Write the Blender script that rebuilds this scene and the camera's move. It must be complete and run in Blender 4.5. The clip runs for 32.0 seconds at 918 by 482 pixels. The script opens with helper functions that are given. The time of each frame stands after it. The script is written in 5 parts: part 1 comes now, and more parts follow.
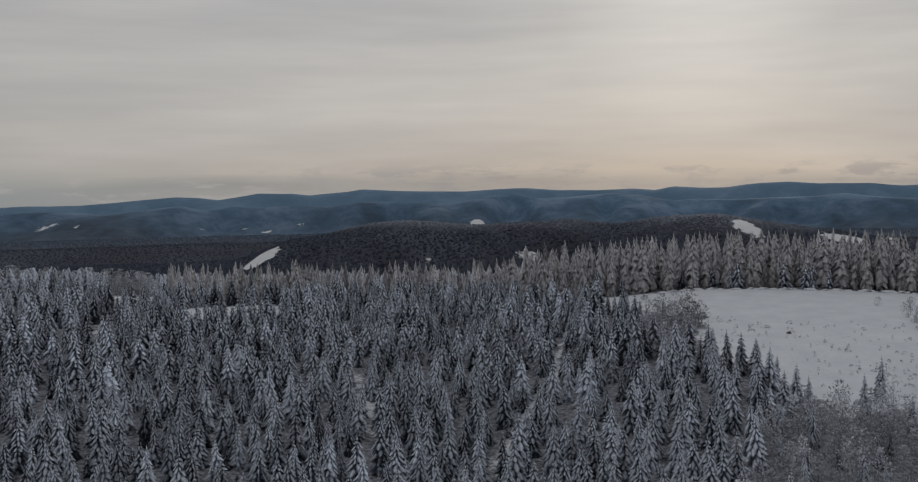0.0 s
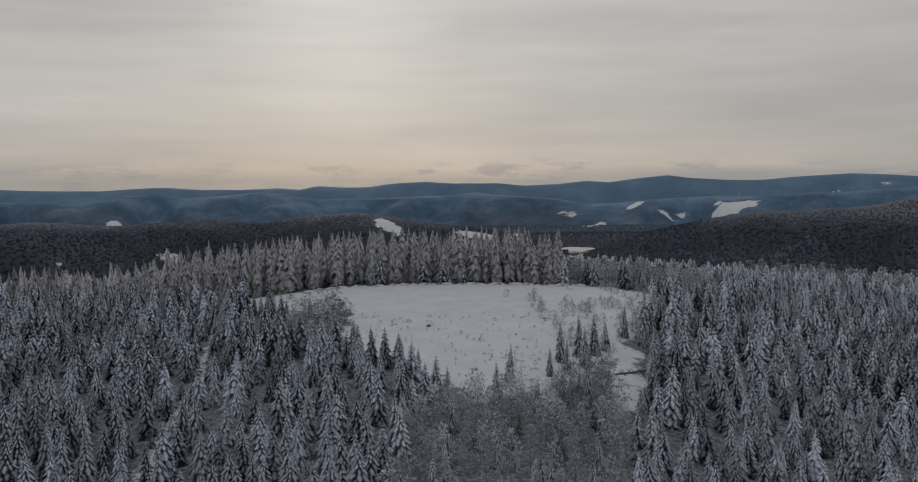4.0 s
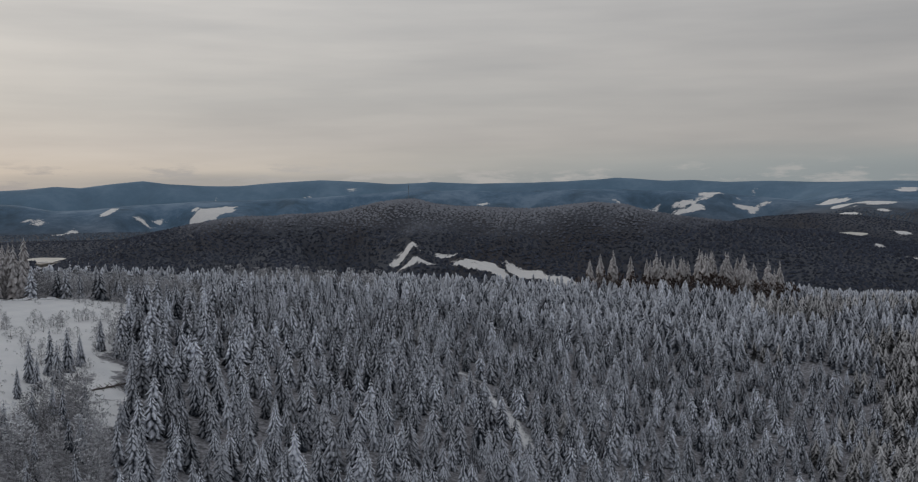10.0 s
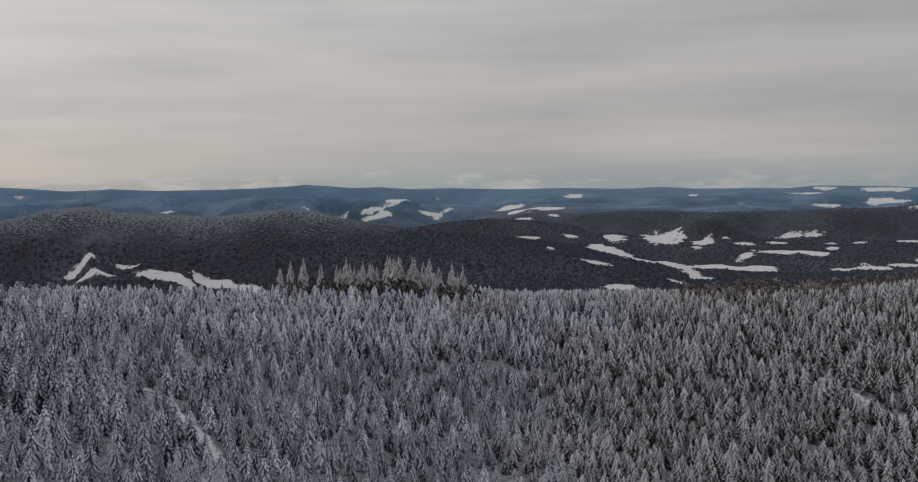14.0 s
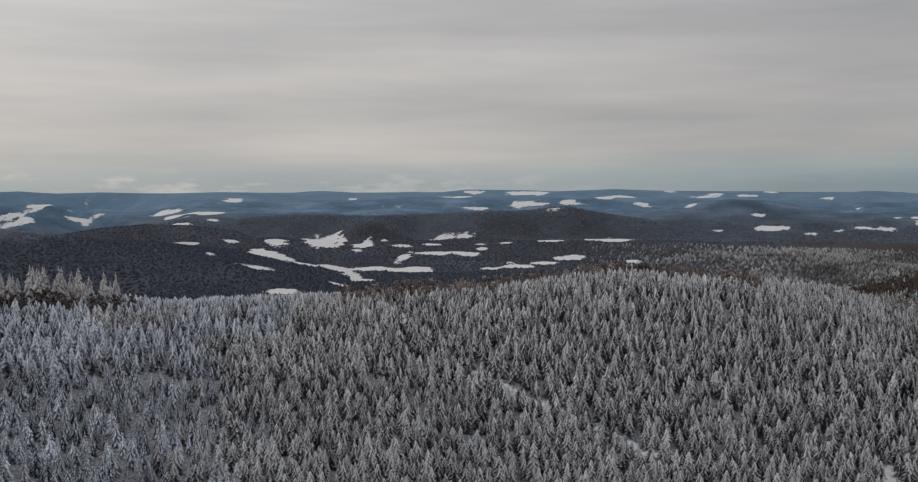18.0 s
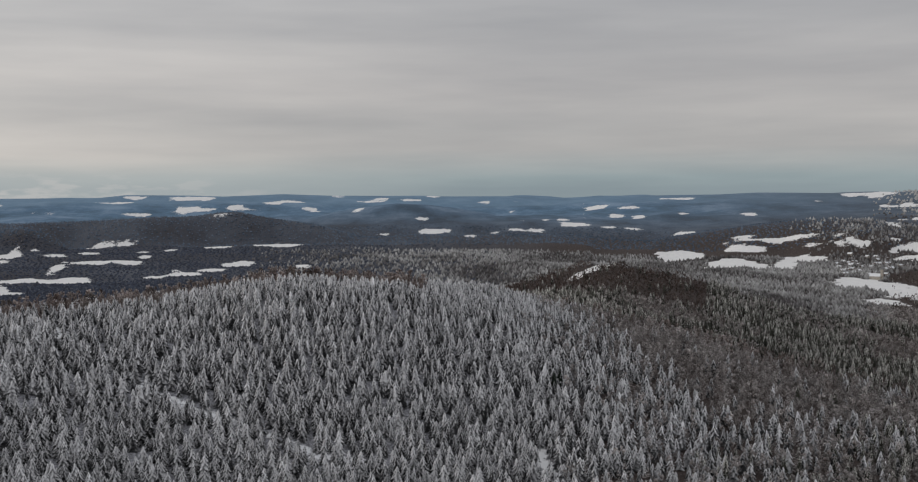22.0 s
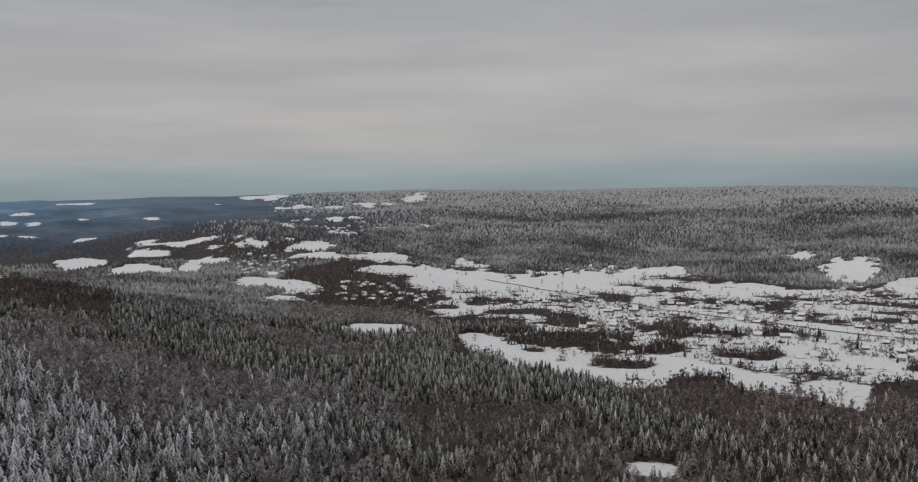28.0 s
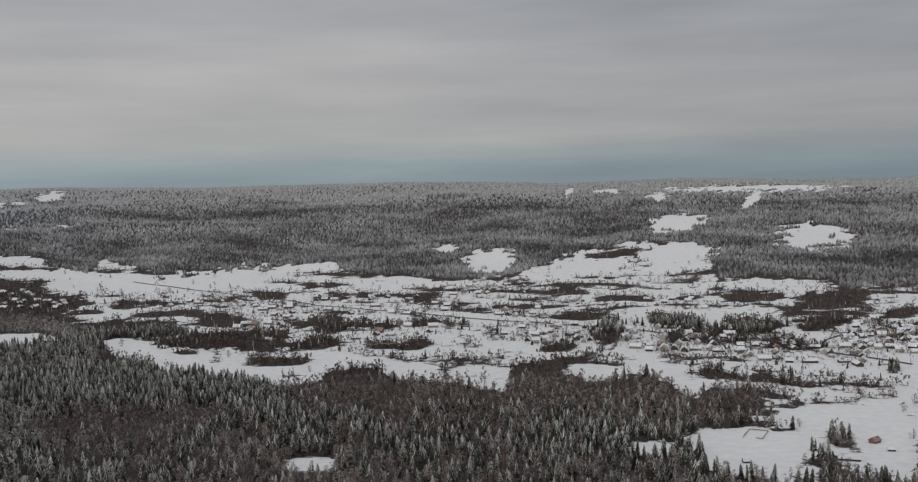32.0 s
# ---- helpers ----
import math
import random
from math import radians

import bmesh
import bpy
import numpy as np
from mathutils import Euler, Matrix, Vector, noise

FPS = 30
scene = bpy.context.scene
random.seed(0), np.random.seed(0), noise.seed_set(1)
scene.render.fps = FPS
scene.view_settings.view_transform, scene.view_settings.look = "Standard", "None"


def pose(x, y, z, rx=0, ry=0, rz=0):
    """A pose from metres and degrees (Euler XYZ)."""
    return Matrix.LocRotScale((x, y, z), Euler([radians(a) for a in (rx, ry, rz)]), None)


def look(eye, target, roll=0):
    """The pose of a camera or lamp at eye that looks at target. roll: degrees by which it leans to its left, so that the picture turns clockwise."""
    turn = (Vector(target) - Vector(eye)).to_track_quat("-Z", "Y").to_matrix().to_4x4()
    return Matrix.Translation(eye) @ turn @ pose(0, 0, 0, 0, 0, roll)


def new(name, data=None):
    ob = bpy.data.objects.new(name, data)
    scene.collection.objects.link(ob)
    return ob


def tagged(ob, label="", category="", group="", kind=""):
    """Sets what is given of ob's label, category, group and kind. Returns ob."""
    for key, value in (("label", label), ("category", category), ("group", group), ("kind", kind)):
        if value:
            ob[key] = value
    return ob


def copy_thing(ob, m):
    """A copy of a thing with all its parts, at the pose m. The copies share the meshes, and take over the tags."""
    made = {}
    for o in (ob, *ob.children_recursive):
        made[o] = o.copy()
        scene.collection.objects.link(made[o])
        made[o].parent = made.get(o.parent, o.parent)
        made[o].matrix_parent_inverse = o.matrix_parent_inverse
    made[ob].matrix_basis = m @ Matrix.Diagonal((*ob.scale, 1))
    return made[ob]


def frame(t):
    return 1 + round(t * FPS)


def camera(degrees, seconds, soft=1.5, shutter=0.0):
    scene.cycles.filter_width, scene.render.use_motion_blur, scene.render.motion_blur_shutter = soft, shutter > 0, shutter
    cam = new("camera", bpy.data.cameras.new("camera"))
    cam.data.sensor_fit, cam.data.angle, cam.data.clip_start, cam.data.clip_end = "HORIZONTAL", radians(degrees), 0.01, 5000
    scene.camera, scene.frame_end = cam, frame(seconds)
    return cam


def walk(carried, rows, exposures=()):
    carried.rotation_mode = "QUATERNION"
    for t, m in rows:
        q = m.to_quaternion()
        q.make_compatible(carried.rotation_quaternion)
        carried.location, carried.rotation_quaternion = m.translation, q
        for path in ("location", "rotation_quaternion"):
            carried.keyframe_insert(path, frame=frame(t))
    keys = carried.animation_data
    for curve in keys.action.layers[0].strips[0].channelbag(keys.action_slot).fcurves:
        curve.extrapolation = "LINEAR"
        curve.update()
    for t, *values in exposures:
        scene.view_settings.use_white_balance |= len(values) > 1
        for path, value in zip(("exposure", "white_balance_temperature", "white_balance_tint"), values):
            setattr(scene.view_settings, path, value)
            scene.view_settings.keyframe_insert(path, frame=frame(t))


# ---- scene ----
cam = camera(48.16, 32.0, soft=1.1)
EYE = (0.0, 0.0, 250.0)
# seconds, bearing, tilt, lean of the hovering camera, in degrees
PATH = [
    (0.0, 0.00, -3.10, -0.87),
    (0.5, 2.89, -3.05, -0.90),
    (1.0, 5.49, -3.08, -0.86),
    (1.5, 8.07, -3.15, -0.88),
    (2.0, 10.43, -3.21, -0.83),
    (2.5, 12.85, -3.28, -0.86),
    (3.0, 15.11, -3.32, -0.79),
    (3.5, 17.32, -3.35, -0.75),
    (5.5, 26.93, -3.45, -0.68),
    (6.0, 29.45, -3.45, -0.69),
    (6.5, 32.02, -3.47, -0.67),
    (7.0, 34.51, -3.46, -0.63),
    (7.5, 36.71, -3.47, -0.62),
    (8.0, 38.97, -3.45, -0.60),
    (8.5, 41.32, -3.42, -0.57),
    (9.0, 43.75, -3.41, -0.54),
    (9.5, 46.00, -3.39, -0.56),
    (10.0, 48.16, -3.34, -0.48),
    (10.5, 50.31, -3.31, -0.46),
    (11.0, 52.50, -3.27, -0.46),
    (11.5, 54.43, -3.25, -0.50),
    (12.0, 56.54, -3.18, -0.43),
    (12.5, 58.76, -3.17, -0.47),
    (13.0, 60.92, -3.12, -0.43),
    (13.5, 63.07, -3.10, -0.41),
    (14.0, 65.36, -3.07, -0.41),
    (14.5, 67.71, -3.10, -0.38),
    (16.5, 77.07, -3.05, -0.34),
    (17.0, 79.36, -3.03, -0.37),
    (17.5, 81.67, -3.01, -0.37),
    (18.0, 84.10, -2.97, -0.38),
    (18.5, 86.36, -2.93, -0.38),
    (19.0, 88.55, -2.90, -0.36),
    (19.5, 90.60, -2.87, -0.40),
    (20.0, 92.57, -2.84, -0.39),
    (20.5, 94.68, -2.81, -0.42),
    (21.0, 97.37, -2.79, -0.41),
    (21.5, 100.10, -2.77, -0.46),
    (22.0, 102.42, -2.83, -0.50),
    (22.5, 104.85, -2.88, -0.55),
    (23.0, 107.53, -2.95, -0.59),
    (23.5, 110.20, -3.00, -0.68),
    (24.0, 112.99, -3.04, -0.66),
    (24.5, 115.93, -2.93, -0.71),
    (25.0, 118.54, -2.98, -0.74),
    (25.5, 120.99, -3.06, -0.78),
    (27.5, 132.11, -2.96, -0.95),
    (28.0, 134.84, -3.02, -0.97),
    (28.5, 137.46, -3.10, -1.05),
    (29.0, 139.85, -3.17, -1.09),
    (29.5, 142.40, -3.27, -1.15),
    (30.0, 144.79, -3.32, -1.17),
    (30.5, 147.18, -3.40, -1.18),
    (31.0, 149.54, -3.44, -1.17),
    (31.5, 151.81, -3.48, -1.14),
    (32.0, 154.04, -3.54, -1.14),
]
walk(cam, [(t, pose(*EYE, 90 + tilt, 0, -bearing) @ pose(0, 0, 0, 0, 0, lean)) for t, bearing, tilt, lean in PATH],
     exposures=[(0, -0.69, 6500, 10), (6, -0.66, 6530, 10), (10, -0.49, 6580, 10), (14, -0.3, 6650, 10.5), (19, -0.04, 6680, 10.5), (25, 0.02, 6680, 10.5), (32, -0.02, 6560, 10)])

# ---- light: a low winter sun behind thin cloud, and the cloudy sky ----
SUN_BEARING, SUN_HEIGHT = 13.0, 9.0
world = bpy.data.worlds.new("winter_sky")
scene.world = world
world.use_nodes = True


def node(tree, kind, **values):
    n = tree.nodes.new(kind)
    for key, value in values.items():
        if key in n.inputs:
            n.inputs[key].default_value = value
        elif key == "operation":
            n.operation = value
        elif key == "data_type":
            n.data_type = value
        elif key == "blend_type":
            n.blend_type = value
    return n


def maths(tree, op, a, b=None, c=None):
    n = tree.nodes.new("ShaderNodeMath")
    n.operation = op
    for i, v in enumerate((a, b, c)):
        if v is None:
            continue
        if isinstance(v, (int, float)):
            n.inputs[i].default_value = v
        else:
            tree.links.new(v, n.inputs[i])
    return n.outputs[0]


def ramp(tree, fac, stops, mode="LINEAR"):
    n = tree.nodes.new("ShaderNodeValToRGB")
    n.color_ramp.interpolation = mode
    e = n.color_ramp.elements
    while len(e) < len(stops):
        e.new(0.5)
    for i, (p, c) in enumerate(stops):
        e[i].position = p
        e[i].color = (*c, 1) if len(c) == 3 else c
    tree.links.new(fac, n.inputs[0])
    return n.outputs[0]


def blend(tree, fac, a, b, how="MIX"):
    n = tree.nodes.new("ShaderNodeMix")
    n.data_type, n.blend_type = "RGBA", how
    for i, v in ((0, fac), (6, a), (7, b)):
        if isinstance(v, (int, float)):
            n.inputs[i].default_value = v
        elif isinstance(v, tuple):
            n.inputs[i].default_value = (*v, 1)
        else:
            tree.links.new(v, n.inputs[i])
    return n.outputs[2]


def build_sky():
    tr = world.node_tree
    tr.nodes.clear()
    ln = tr.links
    out, bg = tr.nodes.new("ShaderNodeOutputWorld"), tr.nodes.new("ShaderNodeBackground")
    ln.new(bg.outputs[0], out.inputs[0])
    co = tr.nodes.new("ShaderNodeTexCoord").outputs["Generated"]
    sep = tr.nodes.new("ShaderNodeSeparateXYZ")
    ln.new(co, sep.inputs[0])
    z = sep.outputs[2]
    # how near the direction is to the sun's bearing: 1 towards it, -1 away
    flat = tr.nodes.new("ShaderNodeVectorMath")
    flat.operation = "DOT_PRODUCT"
    b, h = radians(SUN_BEARING), radians(SUN_HEIGHT)
    flat.inputs[1].default_value = (math.sin(b), math.cos(b), 0)
    ln.new(co, flat.inputs[0])
    toward = maths(tr, "MULTIPLY_ADD", flat.outputs["Value"], 0.5, 0.5)
    # height above the horizon, with wavy cloud layers
    def clouds(sx, sz, detail, rough):
        mp = tr.nodes.new("ShaderNodeMapping")
        mp.inputs["Scale"].default_value = (sx, sx, sz)
        ln.new(co, mp.inputs[0])
        n = tr.nodes.new("ShaderNodeTexNoise")
        n.inputs["Scale"].default_value, n.inputs["Detail"].default_value, n.inputs["Roughness"].default_value = 1.0, detail, rough
        ln.new(mp.outputs[0], n.inputs["Vector"])
        return n.outputs["Fac"]
    broad, fine = clouds(2.2, 22.0, 4.0, 0.5), clouds(7.0, 60.0, 5.0, 0.55)
    zz = maths(tr, "ADD", z, maths(tr, "MULTIPLY_ADD", broad, 0.03, -0.015))
    # cloud deck by height, away from the sun and towards it
    cool = ramp(tr, zz, [(0.0, (0.25, 0.31, 0.34)), (0.012, (0.28, 0.345, 0.37)), (0.04, (0.40, 0.405, 0.41)), (0.10, (0.42, 0.42, 0.43)), (0.2, (0.38, 0.395, 0.42)), (0.5, (0.54, 0.56, 0.59)), (1.0, (0.60, 0.625, 0.66))])
    warm = ramp(tr, zz, [(0.0, (0.52, 0.51, 0.49)), (0.012, (0.74, 0.68, 0.61)), (0.035, (0.72, 0.68, 0.64)), (0.07, (0.76, 0.735, 0.70)), (0.2, (0.80, 0.79, 0.78)), (0.5, (0.66, 0.68, 0.71)), (1.0, (0.60, 0.625, 0.66))])
    deck = blend(tr, ramp(tr, toward, [(0.45, (0, 0, 0)), (0.74, (0.3, 0.3, 0.3)), (1.0, (1, 1, 1))], "EASE"), cool, warm)
    # streaks
    deck = blend(tr, 1.0, deck, ramp(tr, broad, [(0.3, (0.85, 0.865, 0.885)), (0.7, (1.1, 1.09, 1.075))]), "MULTIPLY")
    deck = blend(tr, 1.0, deck, ramp(tr, fine, [(0.3, (0.96, 0.96, 0.965)), (0.7, (1.035, 1.033, 1.03))]), "MULTIPLY")
    # darker cloud far from the sun
    deck = blend(tr, 1.0, deck, ramp(tr, toward, [(0.03, (0.78, 0.8, 0.83)), (0.14, (1, 1, 1))]), "MULTIPLY")
    # a clear teal band under the cloud deck, beside the sun
    band = maths(tr, "MULTIPLY", ramp(tr, zz, [(0.014, (1, 1, 1)), (0.032, (0, 0, 0))]), ramp(tr, toward, [(0.5, (0, 0, 0)), (0.62, (0.55, 0.55, 0.55)), (0.86, (0.6, 0.6, 0.6)), (0.96, (0, 0, 0))]))
    deck = blend(tr, band, deck, (0.38, 0.43, 0.45))
    # a line of small low clouds over the horizon: grey against the light, pale away from it
    puffs = maths(tr, "MULTIPLY_ADD", clouds(21.0, 95.0, 5.0, 0.6), 0.7, maths(tr, "MULTIPLY", clouds(5.0, 14.0, 2.0, 0.5), 0.3))
    mask = ramp(tr, puffs, [(0.5, (0, 0, 0)), (0.58, (1, 1, 1))])
    mask = maths(tr, "MULTIPLY", mask, ramp(tr, z, [(0.0, (1, 1, 1)), (0.011, (0.9, 0.9, 0.9)), (0.022, (0, 0, 0))]))
    mask = maths(tr, "MULTIPLY", mask, ramp(tr, toward, [(0.56, (0, 0, 0)), (0.72, (0.6, 0.6, 0.6)), (0.9, (0.75, 0.75, 0.75)), (0.99, (0.85, 0.85, 0.85))]))
    deck = blend(tr, mask, deck, ramp(tr, toward, [(0.7, (0.52, 0.52, 0.52)), (0.84, (0.6, 0.585, 0.57)), (0.94, (0.58, 0.565, 0.55)), (0.985, (0.43, 0.435, 0.45))]))
    # the veiled sun
    near = tr.nodes.new("ShaderNodeVectorMath")
    near.operation = "DOT_PRODUCT"
    near.inputs[1].default_value = (math.sin(b) * math.cos(h), math.cos(b) * math.cos(h), math.sin(h))
    ln.new(co, near.inputs[0])
    halo = ramp(tr, near.outputs["Value"], [(0.975, (0, 0, 0)), (0.993, (0.04, 0.04, 0.035)), (1.0, (0.17, 0.165, 0.15))], "EASE")
    deck = blend(tr, 1.0, deck, halo, "ADD")
    # clear blue air above the cloud, thinly seen
    sky = tr.nodes.new("ShaderNodeTexSky")
    sky.sky_type, sky.sun_disc = "NISHITA", False
    sky.sun_elevation, sky.sun_rotation = h, b
    col = blend(tr, 1.0, deck, blend(tr, 1.0, sky.outputs[0], (0.002, 0.002, 0.002), "MULTIPLY"), "ADD")
    ln.new(col, bg.inputs[0])
    bg.inputs[1].default_value = 1.0


build_sky()
sun = new("sun", bpy.data.lights.new("sun", "SUN"))
sun.data.energy, sun.data.angle, sun.data.color = 0.8, radians(14), (1.0, 0.95, 0.88)
sun.matrix_world = look((800 * math.sin(radians(SUN_BEARING)), 800 * math.cos(radians(SUN_BEARING)), 600),
                        (0, 0, 600 - 800 * math.tan(radians(SUN_HEIGHT))))

# ---- the lie of the land: heights below the hovering camera, by bearing and distance ----
DIST = np.array([0, 150, 300, 450, 600, 750, 900, 1100, 1400, 1800, 2200, 2700, 3200, 3700, 4200, 4700, 4990], float)
LAND = {
    -60: [-100, -108, -105, -95, -85, -90, -110, -140, -170, -185, -178, -160, -150, -140, -105, -72, -70],
    -24: [-100, -104, -97, -80, -62, -66, -80, -110, -160, -180, -178, -160, -150, -145, -110, -76, -80],
    -12: [-100, -104, -98, -82, -68, -78, -95, -130, -175, -185, -170, -158, -148, -140, -100, -54, -60],
    0: [-95, -100, -100, -84, -72, -80, -100, -135, -165, -150, -112, -108, -150, -140, -90, -36, -40],
    13: [-95, -100, -90, -67, -58, -72, -95, -130, -165, -140, -105, -100, -150, -130, -80, -32, -35],
    22: [-95, -102, -94, -70, -58, -72, -100, -140, -180, -175, -135, -150, -160, -120, -75, -30, -30],
    28: [-95, -108, -104, -74, -58, -75, -105, -150, -190, -195, -190, -188, -165, -120, -70, -10, -12],
    33: [-95, -108, -108, -84, -68, -76, -105, -150, -185, -160, -92, -150, -155, -120, -70, -8, -10],
    38.5: [-95, -109, -112, -95, -80, -78, -100, -140, -170, -148, -70, -140, -150, -110, -65, -8, -10],
    43.5: [-95, -110, -116, -104, -90, -82, -95, -130, -158, -128, -40, -120, -145, -100, -60, -8, -10],
    49: [-95, -112, -122, -120, -104, -92, -96, -134, -164, -148, -64, -125, -140, -98, -58, -8, -10],
    54: [-95, -115, -130, -136, -120, -104, -92, -138, -170, -160, -56, -125, -140, -95, -55, -2, -5],
    60: [-95, -118, -136, -150, -135, -110, -92, -125, -170, -175, -88, -150, -145, -105, -60, -6, -8],
    66: [-95, -120, -140, -156, -146, -118, -104, -130, -180, -185, -142, -140, -135, -115, -75, -18, -20],
    75: [-95, -125, -145, -160, -152, -125, -107, -125, -180, -200, -195, -180, -160, -125, -80, -24, -25],
    85: [-95, -130, -155, -172, -170, -135, -98, -115, -180, -205, -200, -185, -165, -135, -85, -26, -28],
    90: [-95, -130, -158, -174, -172, -132, -88, -100, -170, -205, -200, -185, -165, -135, -85, -28, -30],
    96: [-95, -130, -158, -176, -178, -140, -95, -106, -175, -205, -202, -185, -165, -138, -88, -34, -36],
    101: [-95, -130, -160, -178, -180, -152, -114, -112, -160, -190, -205, -188, -168, -140, -90, -40, -42],
    107: [-95, -130, -160, -180, -182, -165, -150, -145, -150, -126, -190, -195, -180, -140, -90, -42, -44],
    112: [-95, -130, -165, -190, -198, -190, -178, -170, -175, -152, -200, -205, -185, -145, -90, -38, -40],
    118: [-95, -132, -170, -195, -210, -212, -210, -208, -212, -215, -216, -212, -188, -140, -85, -32, -35],
    125: [-95, -135, -180, -210, -225, -230, -232, -234, -238, -238, -238, -230, -195, -130, -75, -20, -22],
    131: [-95, -135, -185, -215, -232, -240, -245, -247, -248, -248, -248, -246, -225, -160, -90, -23, -23],
    141: [-95, -135, -185, -215, -235, -245, -249, -250, -250, -250, -250, -247, -212, -155, -95, -27, -27],
    154: [-95, -135, -185, -215, -235, -246, -250, -250, -250, -250, -248, -228, -184, -122, -68, -37, -39],
    165: [-95, -135, -185, -215, -235, -246, -250, -250, -250, -250, -247, -215, -172, -115, -66, -41, -43],
    176: [-95, -135, -185, -215, -235, -246, -250, -250, -250, -250, -248, -235, -180, -115, -70, -49, -51],
    210: [-95, -130, -170, -200, -220, -235, -240, -245, -250, -250, -248, -235, -190, -130, -90, -60, -60],
    250: [-98, -115, -135, -150, -160, -170, -180, -190, -200, -200, -195, -185, -170, -140, -100, -65, -65],
    300: [-100, -108, -105, -95, -85, -90, -110, -140, -170, -185, -178, -160, -150, -140, -105, -72, -70],
}
# ridges: bearings and heights of the crest, its distance, the reach of its slope before and behind, how deep it is furrowed
RIDGES = [
    (([-16, -12, -9, -7.1, -5.8, -4.6, -3, -1.4, 0.2, 1.5, 3.7, 6.2, 7.8, 8.7, 10.3, 11.5, 13.6, 15.4, 17.2, 18.9, 21.5, 22.9, 24.1, 25.8], [-190, -150, -106, -99, -85, -76, -74, -78, -84, -86, -80, -76, -84, -86, -75, -70, -67, -77, -89, -98, -111, -128, -145, -200]), 2150, 420, 420, 0.5),
    (([25, 25.9, 26.8, 28.1, 29, 30.9, 32.8, 34.7, 36.6, 38.5, 40.4, 41.7, 42.6, 43.6, 44.5, 45.4, 46.7, 48.5, 51, 52.5, 54.2, 55.7, 56.6, 57.9, 59.4, 60.7, 63.2, 65.3, 66.8, 68.9, 72, 76], [-195, -171, -156, -136, -120, -103, -87, -73, -72, -68, -64, -53, -45, -40, -39, -48, -55, -59, -61, -56, -48, -53, -62, -72, -83, -87, -103, -108, -117, -131, -150, -185]), 2200, 620, 520, 0.55),
    (([59, 60.5, 62.9, 65.3, 67.7, 70, 72], [-170, -128, -107, -98, -103, -122, -170]), 3000, 260, 300, 0.4),
    (([73.4, 74.3, 75.3, 76.2, 77.3, 78.3, 79.3, 80.2], [-206, -158, -143, -115, -100, -115, -150, -206]), 3250, 240, 200, 0.4),
    (([67.4, 68.5, 70.2, 72.7, 74.6, 77, 79.5, 81, 83.5, 85, 86, 86.9, 87.9, 88.8, 90.5, 92, 94, 96], [-193, -157, -99, -86, -87, -92, -89, -86, -78, -78, -75, -66, -64, -76, -95, -109, -145, -193]), 3420, 230, 260, 0.45),
    (([91, 92, 93.3, 95, 96.4, 98, 99.5, 101.5, 103], [-122, -97, -78, -59, -49, -55, -69, -94, -129]), 4050, 330, 300, 0.3),
    (([107, 111, 115, 117.2, 119.2, 121, 123, 126, 129], [-205, -165, -125, -108, -101, -105, -125, -150, -190]), 3500, 520, 420, 0.3),
    (([-60, -23.4, -21, -18.8, -16.7, -14.7, -13.5, -12, -10.8, -8.9, -7.1, -5.2, -2.6, -0.1, 1.5, 2.8, 4.3, 6.2, 8.4, 10, 11.5, 14.5, 16.2, 18.6, 20.1, 21.1, 23, 24.5, 26, 27.5, 29.6, 31.5, 33.4, 35.9, 38.5, 41.7, 44.8, 47.9, 51, 53.9, 56.8, 60.7, 64, 68, 72], [-95, -82, -78, -91, -80, -65, -86, -72, -80, -69, -81, -62, -67, -75, -46, -40, -59, -53, -39, -55, -68, -71, -66, -62, -50, -62, -72, -81, -103, -100, -86, -81, -73, -71, -63, -51, -34, -41, -39, -36, -42, -53, -80, -120, -200]), 4200, 420, 380, 0.8),
    (([-60, -30, -23.4, -22.1, -21, -19.9, -17.9, -16.4, -15, -13.8, -12.8, -10.8, -8.9, -8, -6.1, -5.2, -3.3, -1, 0.5, 2.1, 3.7, 5.6, 7.5, 9.4, 10.6, 11.5, 13, 14.2, 16, 17.4, 18.9, 21.1, 22.7, 24.5, 26, 27.2, 29.1, 30.3, 31.5, 33.4, 35.3, 37.2, 39.5, 40.4, 43.2, 45.4], [-80, -70, -67, -62, -64, -61, -52, -43, -35, -40, -52, -25, -25, -37, -24, -11, -22, -28, -30, -21, -17, -28, -33, -25, -34, -19, -26, -25, -9, -6, -15, -16, -27, -23, -11, -18, 2, 12, 0, -10, -12, 0, 9, 5, -8, -2]), 4870, 430, 300, 0.7),
    (([45.4, 47.9, 51, 52.8, 54.2, 55.4, 56.8, 58, 59.4, 61.1, 63.2, 65.3, 66.8, 69.3, 71.5, 77.3, 81, 82.3, 85.7, 87.2, 90.3, 92.7, 96.1, 97.6, 99.3, 102, 104.1, 105.9, 107.2, 109.3, 111.2, 113.5, 115.5, 117.3, 121, 124, 127], [-2, -12, -10, -3, 3, 13, 3, -6, -2, -13, -9, -16, -17, -13, -17, -20, -20, -9, -14, -20, -11, -20, -24, -24, -29, -30, -41, -43, -31, -34, -31, -30, -22, -24, -30, -60, -150]), 4870, 330, 300, 0.3),
]
STEP_B, STEP_R = 0.5, 20.0


